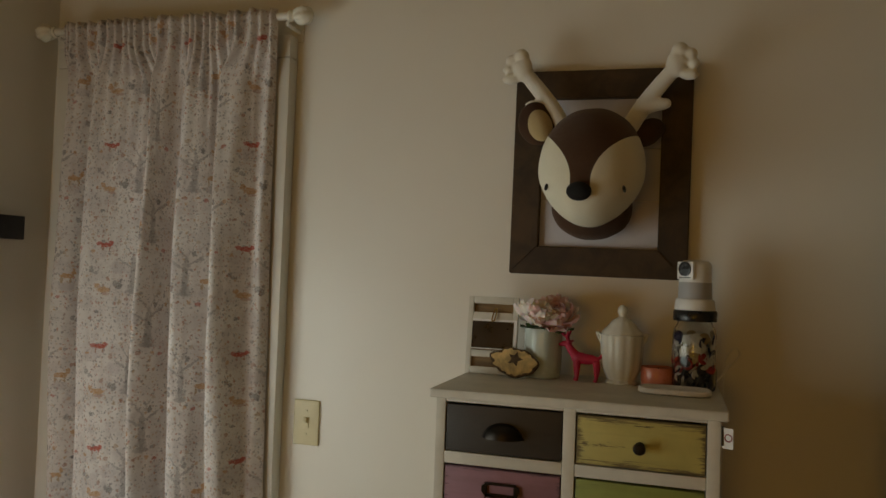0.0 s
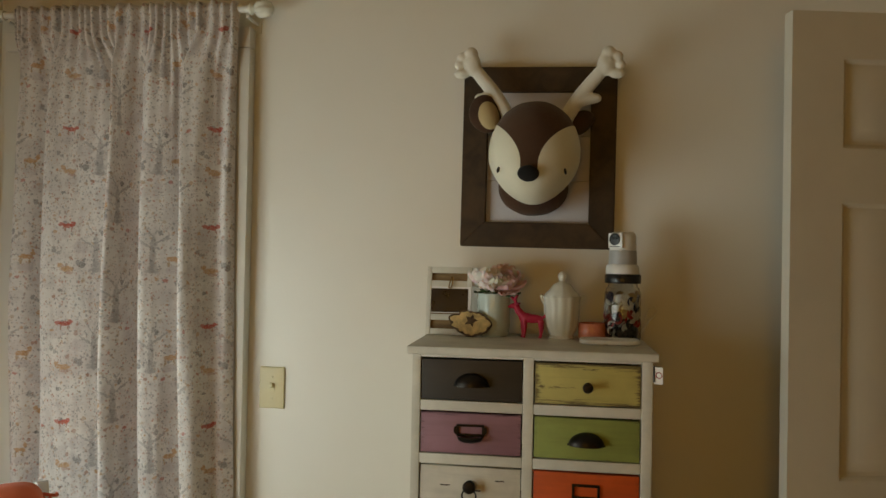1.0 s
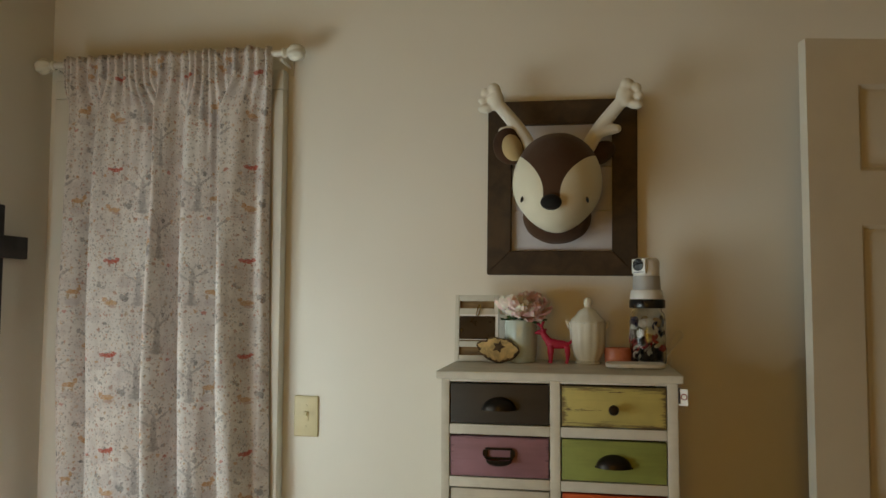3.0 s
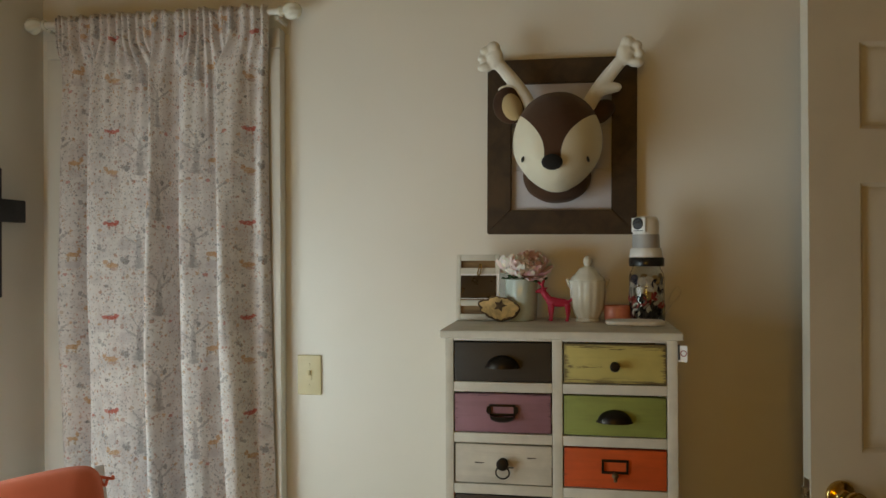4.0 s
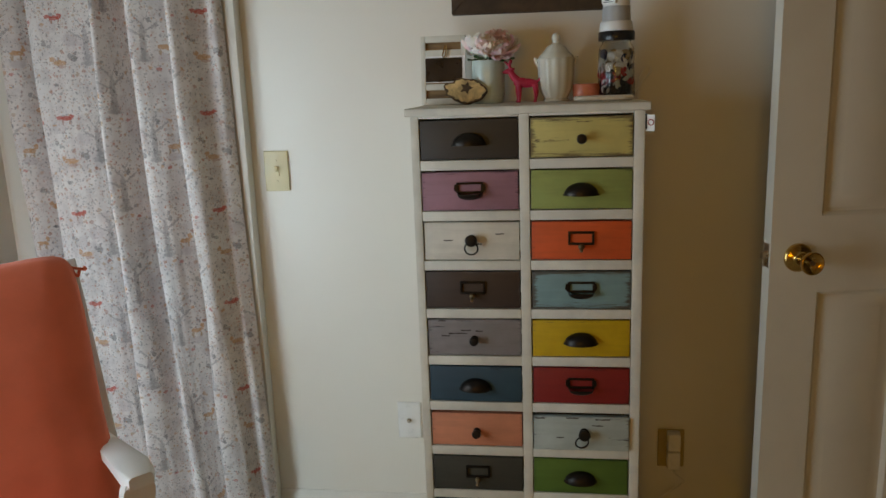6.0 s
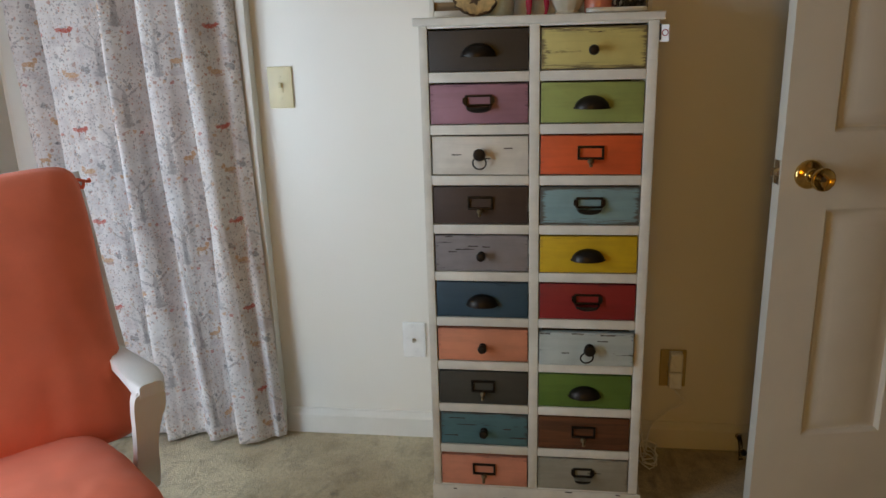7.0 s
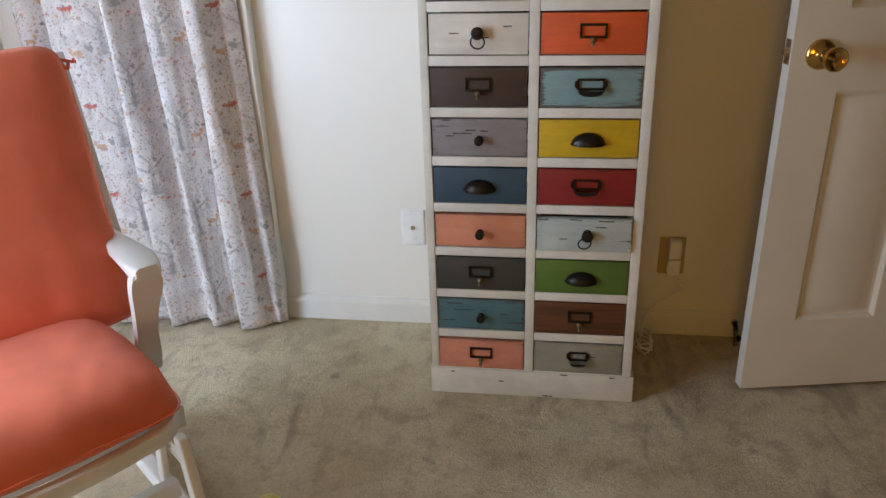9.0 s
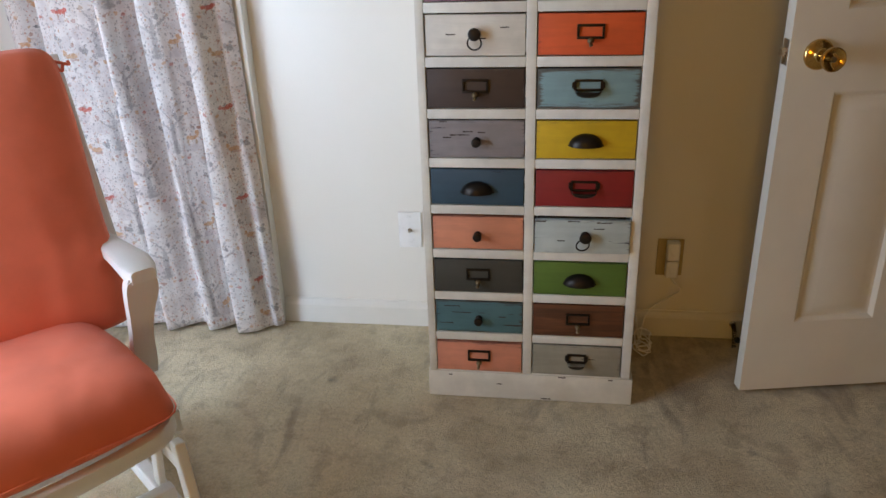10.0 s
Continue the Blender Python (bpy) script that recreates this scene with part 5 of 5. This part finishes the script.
# monitor camera on the jar
mc = thing("baby_monitor", "white and grey cylindrical monitor camera standing on the jar lid", "camera", pose(0.193, -0.118, TZ + 0.1672, 0, 0, -38) @ Matrix.Diagonal((0.955, 0.955, 0.98, 1)))
part("base", lathe(bmesh.new(), [(0.0, 0), (0.043, 0), (0.044, 0.003), (0.0415, 0.020), (0.039, 0.024), (0.0, 0.024)], 40), M_WHITEPL, mc)
part("collar", lathe(bmesh.new(), [(0.0, 0.0245), (0.0365, 0.0245), (0.0355, 0.060), (0.0, 0.060)], 40), M_GREYPL, mc, "translucent grey collar")
part("head", lathe(bmesh.new(), [(0.0, 0.0605), (0.0345, 0.0605), (0.0345, 0.094), (0.032, 0.102), (0.026, 0.107), (0.0, 0.108)], 40), M_WHITEPL, mc)
part("face", boxed(-0.021, 0.021, -0.0375, -0.026, 0.066, 0.104, 0.002), M_WHITEPL, mc)
lens = part("lens", lathe(bmesh.new(), [(0.0, 0), (0.0155, 0), (0.0155, 0.003), (0.0125, 0.004), (0.009, 0.003), (0.0, 0.005)], 30), plain("lens_black", (0.006, 0.006, 0.009), 0.3), mc, "glossy black lens", pose(0, -0.0375, 0.088, 90, 0, 0))
part("marking", boxed(-0.015, 0.015, -0.0380, -0.0374, 0.0685, 0.0705), M_BLACK, mc, smooth=False)

# cords beside the chest
def cord(name, pts, r, label, mat=M_CORD, n=8):
    return single(name, tube(bmesh.new(), smooth_path(pts, n), r, 8), mat, label, "cable")


cord("cable", [(0.226, -0.10, TZ + 0.006), (0.246, -0.075, TZ + 0.018), (0.268, -0.040, TZ + 0.042), (0.292, -0.018, TZ + 0.068), (0.284, -0.012, TZ + 0.084), (0.266, -0.016, TZ + 0.062), (0.259, -0.03, TZ + 0.01), (0.258, -0.06, 1.0), (0.262, -0.07, 0.7), (0.256, -0.06, 0.4), (0.270, -0.05, 0.15), (0.290, -0.06, 0.03)], 0.0023, "thin clear white cord hanging beside the chest")
cord("cable", [(0.250, -0.10, 1.24), (0.254, -0.11, 1.0), (0.262, -0.10, 0.75), (0.252, -0.11, 0.5), (0.262, -0.11, 0.25), (0.284, -0.10, 0.06), (0.300, -0.09, 0.02)], 0.0023, "white cord hanging down the side of the chest")
cord("cable", [(0.374, -0.036, 0.213), (0.384, -0.052, 0.200), (0.402, -0.050, 0.184), (0.398, -0.045, 0.168), (0.366, -0.040, 0.140), (0.330, -0.042, 0.112), (0.306, -0.055, 0.080), (0.296, -0.08, 0.03)], 0.0024, "white cord running from the outlet to the floor")
random.seed(11)
loops = []
for k in range(34):
    a = k * 0.72
    loops.append((0.300 + 0.020 * math.cos(a) + random.uniform(-0.009, 0.009), -0.118 + 0.045 * math.sin(a) + random.uniform(-0.010, 0.010), 0.010 + 0.0016 * k * random.uniform(0.5, 1.2)))
cord("cord_bundle", loops, 0.0021, "tangled bundle of white cord lying on the carpet", n=6)

# paper tag on the side of the chest
tag = thing("paper_tag", "small white paper tag with a red ring mark", "tag", pose(0.2375, -0.386, 1.234, 0, 0, -24))
part("card", boxed(0.0005, 0.020, -0.0008, 0.0, -0.024, 0.012, 0.0003), M_PAPER, tag, smooth=False)
part("ring_mark", torus(bmesh.new(), 0.0062, 0.0010, (0.0115, -0.0012, -0.005), n=24, k=6), plain("red_ink", (0.35, 0.03, 0.04), 0.6), tag)
part("loop", tube(bmesh.new(), [(0.0005, -0.0, 0.014), (0.0015, -0.002, -0.020)], 0.0022, 8), M_BLACK, tag)

# toy ball on the carpet
bm = bmesh.new()
ball(bm, (0, 0, 0.031), 0.0315, 28, 18)
single("toy_ball", bm, M_BALL, "white and pale yellow felt ball lying on the carpet", "ball", pose(-0.575, -0.905, 0), angle=180)

# ---- glider rocking chair ----
chair = thing("glider_chair", "white painted glider rocking chair with coral seat and back cushions", "rocking chair", pose(-1.079, -1.005, 0, 0, 0, -40))


def cushion(w, d, h, puff=0.5, n=44, power=7, seam=0.5, soft=6, seed=0):
    """A filled cushion: a rounded slab that is fuller in the middle, with a piped seam round its rim."""
    bm = bmesh.new()
    bmesh.ops.create_grid(bm, x_segments=n, y_segments=n, size=1.0)
    top = bm.verts[:]
    base = bmesh.ops.duplicate(bm, geom=bm.verts[:] + bm.edges[:] + bm.faces[:])
    low = [e for e in base["geom"] if isinstance(e, bmesh.types.BMVert)]
    for sgn, vs in ((1, top), (-1, low)):
        for v in vs:
            x, y = v.co.x, v.co.y
            # squircle outline
            k = (abs(x) ** power + abs(y) ** power) ** (1 / power) or 1
            m = max(abs(x), abs(y)) or 1
            sx, sy = x * m / k, y * m / k
            e = max(0.0, 1 - m ** soft) ** 0.5
            z = sgn * h * (1 - seam if sgn > 0 else seam) * e * (1 + puff * (1 - x * x) * (1 - y * y))
            wob = 0.0035 * noise.noise(Vector((x * 2.3 + seed, y * 2.3, sgn))) + 0.003 * noise.noise(Vector((x * 6 + seed, y * 6, sgn))) * (0.4 + m)
            fold = 1 - abs(noise.noise(Vector((x * 1.6 + seed * 3, y * 4.2 + 0.8 * x, seed + sgn))))
            wob += 0.006 * (fold ** 6 - 0.4) * (0.1 + 0.9 * m ** 3)
            v.co = Vector((sx * d / 2 * (1 + 0.012 * math.sin(5 * y + seed)), sy * w / 2 * (1 + 0.012 * math.sin(4 * x + seed)), z + wob * e))
    bmesh.ops.remove_doubles(bm, verts=bm.verts[:], dist=1e-4)
    return bm


def piping(w, d, r=0.004, power=7, seed=0):
    pts = []
    for k in range(97):
        a = 2 * math.pi * k / 96
        x, y = math.cos(a), math.sin(a)
        q = (abs(x) ** power + abs(y) ** power) ** (1 / power)
        pts.append((x / q * d / 2 * 1.003, y / q * w / 2 * 1.003, 0.003 * math.sin(3 * a + seed)))
    return tube(bmesh.new(), pts, r, 8)


SEAT = pose(0.004, 0.004, 0.328, 0, -4, 0)
seat = part("seat_cushion", cushion(0.560, 0.600, 0.128, 0.16, power=9, seam=0.22, soft=7, seed=1), M_CORAL, chair, "puffy coral cotton seat cushion", SEAT, angle=180)
part("piping", piping(0.560, 0.600, 0.0018, 9, 1), M_CORAL, seat)
BACK = pose(-0.196, 0.026, 0.674, 0, -17, 0) @ pose(0, 0, 0, 0, 90, 0)
bk = part("back_cushion", cushion(0.650, 0.63, 0.110, 0.28, power=18, soft=5, seed=4), M_CORAL, chair, "puffy coral cotton back cushion", BACK, angle=180)
for sy in (-1, 1):
    bm = bmesh.new()
    for k, (a, r) in enumerate(((20, 0.026), (75, 0.022), (140, 0.030))):
        c, d = math.cos(radians(a)), math.sin(radians(a))
        tube(bm, smooth_path([(0, 0, 0), (0.004 * k, r * c * 0.6, r * d * 0.6), (0.006, r * c + 0.006, r * d), (-0.004, r * c * 0.7 + 0.010, r * d * 0.5)], 5), [0.0035] * 16, 8)
    part("tie", bm, M_CORAL, bk, "knotted coral fabric tie", pose(-0.285, sy * 0.328, -0.020, 0, 90, 0 if sy > 0 else 180))


def slanted(x0, z0, x1, z1, y, w=0.034, t=0.022, bev=0.005):
    """A board in the chair's side plane from one point to another."""
    d = math.hypot(x1 - x0, z1 - z0)
    m = pose((x0 + x1) / 2, y, (z0 + z1) / 2, 0, math.degrees(math.atan2(x1 - x0, z1 - z0)), 0)
    return boxed(-w / 2, w / 2, -t / 2, t / 2, -d / 2, d / 2, bev, 3, m=m)


for s in (-1, 1):
    part("back_post", slanted(-0.190, 0.30, -0.402, 0.940, s * 0.376, 0.038, 0.028), M_CHAIR, chair)
    # arm: a broad plank that widens to a rounded front, over a shaped front panel
    bm = bmesh.new()
    prof = [(-0.30, 0.022), (-0.20, 0.024), (-0.08, 0.030), (-0.01, 0.036), (0.025, 0.035), (0.042, 0.026)]
    up, dn = [], []
    for x, hw in prof:
        z = 0.548 + 0.010 * math.sin((x + 0.32) * 6)
        if x > 0.0:
            z -= x * 0.35
        up.append([bm.verts.new((x, s * 0.338 - hw, z)), bm.verts.new((x, s * 0.338 - hw * 0.7, z + 0.006)), bm.verts.new((x, s * 0.338 + hw * 0.7, z + 0.006)), bm.verts.new((x, s * 0.338 + hw, z))])
        dn.append([bm.verts.new((x, s * 0.338 - hw, z - 0.022)), bm.verts.new((x, s * 0.338 + hw, z - 0.022))])
    for a, b, c, d in zip(up, up[1:], dn, dn[1:]):
        for i in range(3):
            bm.faces.new((a[i], a[i + 1], b[i + 1], b[i]))
        bm.faces.new((c[0], c[1], d[1], d[0]))
        bm.faces.new((a[0], b[0], d[0], c[0]))
        bm.faces.new((a[3], c[1], d[1], b[3]))
    bm.faces.new(up[0] + dn[0][::-1])
    bm.faces.new(up[-1] + dn[-1][::-1])
    part("arm", bm, M_CHAIR, chair, angle=50)
    bm = bmesh.new()
    outline = [(-0.026, 0.300), (-0.024, 0.37), (-0.028, 0.44), (-0.034, 0.50), (-0.033, 0.530), (-0.024, 0.545), (0, 0.550), (0.024, 0.545), (0.033, 0.530), (0.034, 0.50), (0.024, 0.455), (0.022, 0.40), (0.028, 0.35), (0.030, 0.300)]
    sm = smooth_path([(a, 0, b) for a, b in outline], 4)
    plate(bm, [(p.x, p.z) for p in sm], -0.012, 0.012)
    bmesh.ops.bevel(bm, geom=[e for e in bm.edges if abs(e.verts[0].co.y - e.verts[1].co.y) < 1e-5], offset=0.004, segments=2, affect="EDGES")
    part("arm_front", bm, M_CHAIR, chair, m=pose(0.030, s * 0.336, 0.536, -s * 7, 6, 0) @ pose(0, 0, -0.55, 0, 0, 90), angle=45)
    part("side_rail", boxed(-0.30, 0.246, s * 0.274 - 0.012, s * 0.274 + 0.012, 0.272, 0.322, 0.005, 3), M_CHAIR, chair)
    part("swing_arm", slanted(0.20, 0.29, 0.16, 0.11, s * 0.244, 0.030, 0.016), M_CHAIR, chair)
    part("swing_arm", slanted(-0.16, 0.29, -0.12, 0.11, s * 0.244, 0.030, 0.016), M_CHAIR, chair)
    part("base_upright", slanted(0.245, 0.255, 0.285, 0.035, s * 0.268, 0.036, 0.022), M_CHAIR, chair)
    part("base_upright", slanted(-0.20, 0.255, -0.25, 0.035, s * 0.268, 0.036, 0.022), M_CHAIR, chair)
    part("base_rail", boxed(-0.24, 0.245, s * 0.268 - 0.010, s * 0.268 + 0.010, 0.185, 0.225, 0.004), M_CHAIR, chair)
    part("foot", boxed(-0.33, 0.345, s * 0.268 - 0.018, s * 0.268 + 0.018, 0.0, 0.040, 0.008, 3), M_CHAIR, chair)
# bowed front seat rail
bm = bmesh.new()
ring = []
for k in range(25):
    y = -0.274 + 0.548 * k / 24
    x = 0.282 + 0.034 * (1 - (y / 0.274) ** 2) - (0.035 * max(0, abs(y) - 0.242) / 0.032)
    ring.append([bm.verts.new((x + a, y, z)) for a, z in ((-0.02, 0.286), (-0.003, 0.284), (0.0, 0.288), (0.002, 0.300), (-0.001, 0.318), (-0.006, 0.322), (-0.02, 0.322))])
for a, b in zip(ring, ring[1:]):
    for i in range(7):
        bm.faces.new((a[i], a[(i + 1) % 7], b[(i + 1) % 7], b[i]))
bm.faces.new(ring[0])
bm.faces.new(ring[-1][::-1])
part("front_rail", bm, M_CHAIR, chair)
for k in range(7):
    y = -0.24 + 0.08 * k
    part("slat", slanted(-0.215, 0.32, -0.385, 0.845, y, 0.012, 0.034, 0.003), M_CHAIR, chair)
part("crest_rail", boxed(-0.013, 0.013, -0.358, 0.358, -0.030, 0.030, 0.008, 3, m=pose(-0.384, 0, 0.860, 0, -18, 0)), M_CHAIR, chair)
part("seat_deck", boxed(-0.28, 0.258, -0.262, 0.262, 0.295, 0.315, 0.003), M_CHAIR, chair)
for x in (-0.22, 0.20):
    part("stretcher", boxed(x - 0.014, x + 0.014, -0.257, 0.257, 0.085, 0.125, 0.004), M_CHAIR, chair)
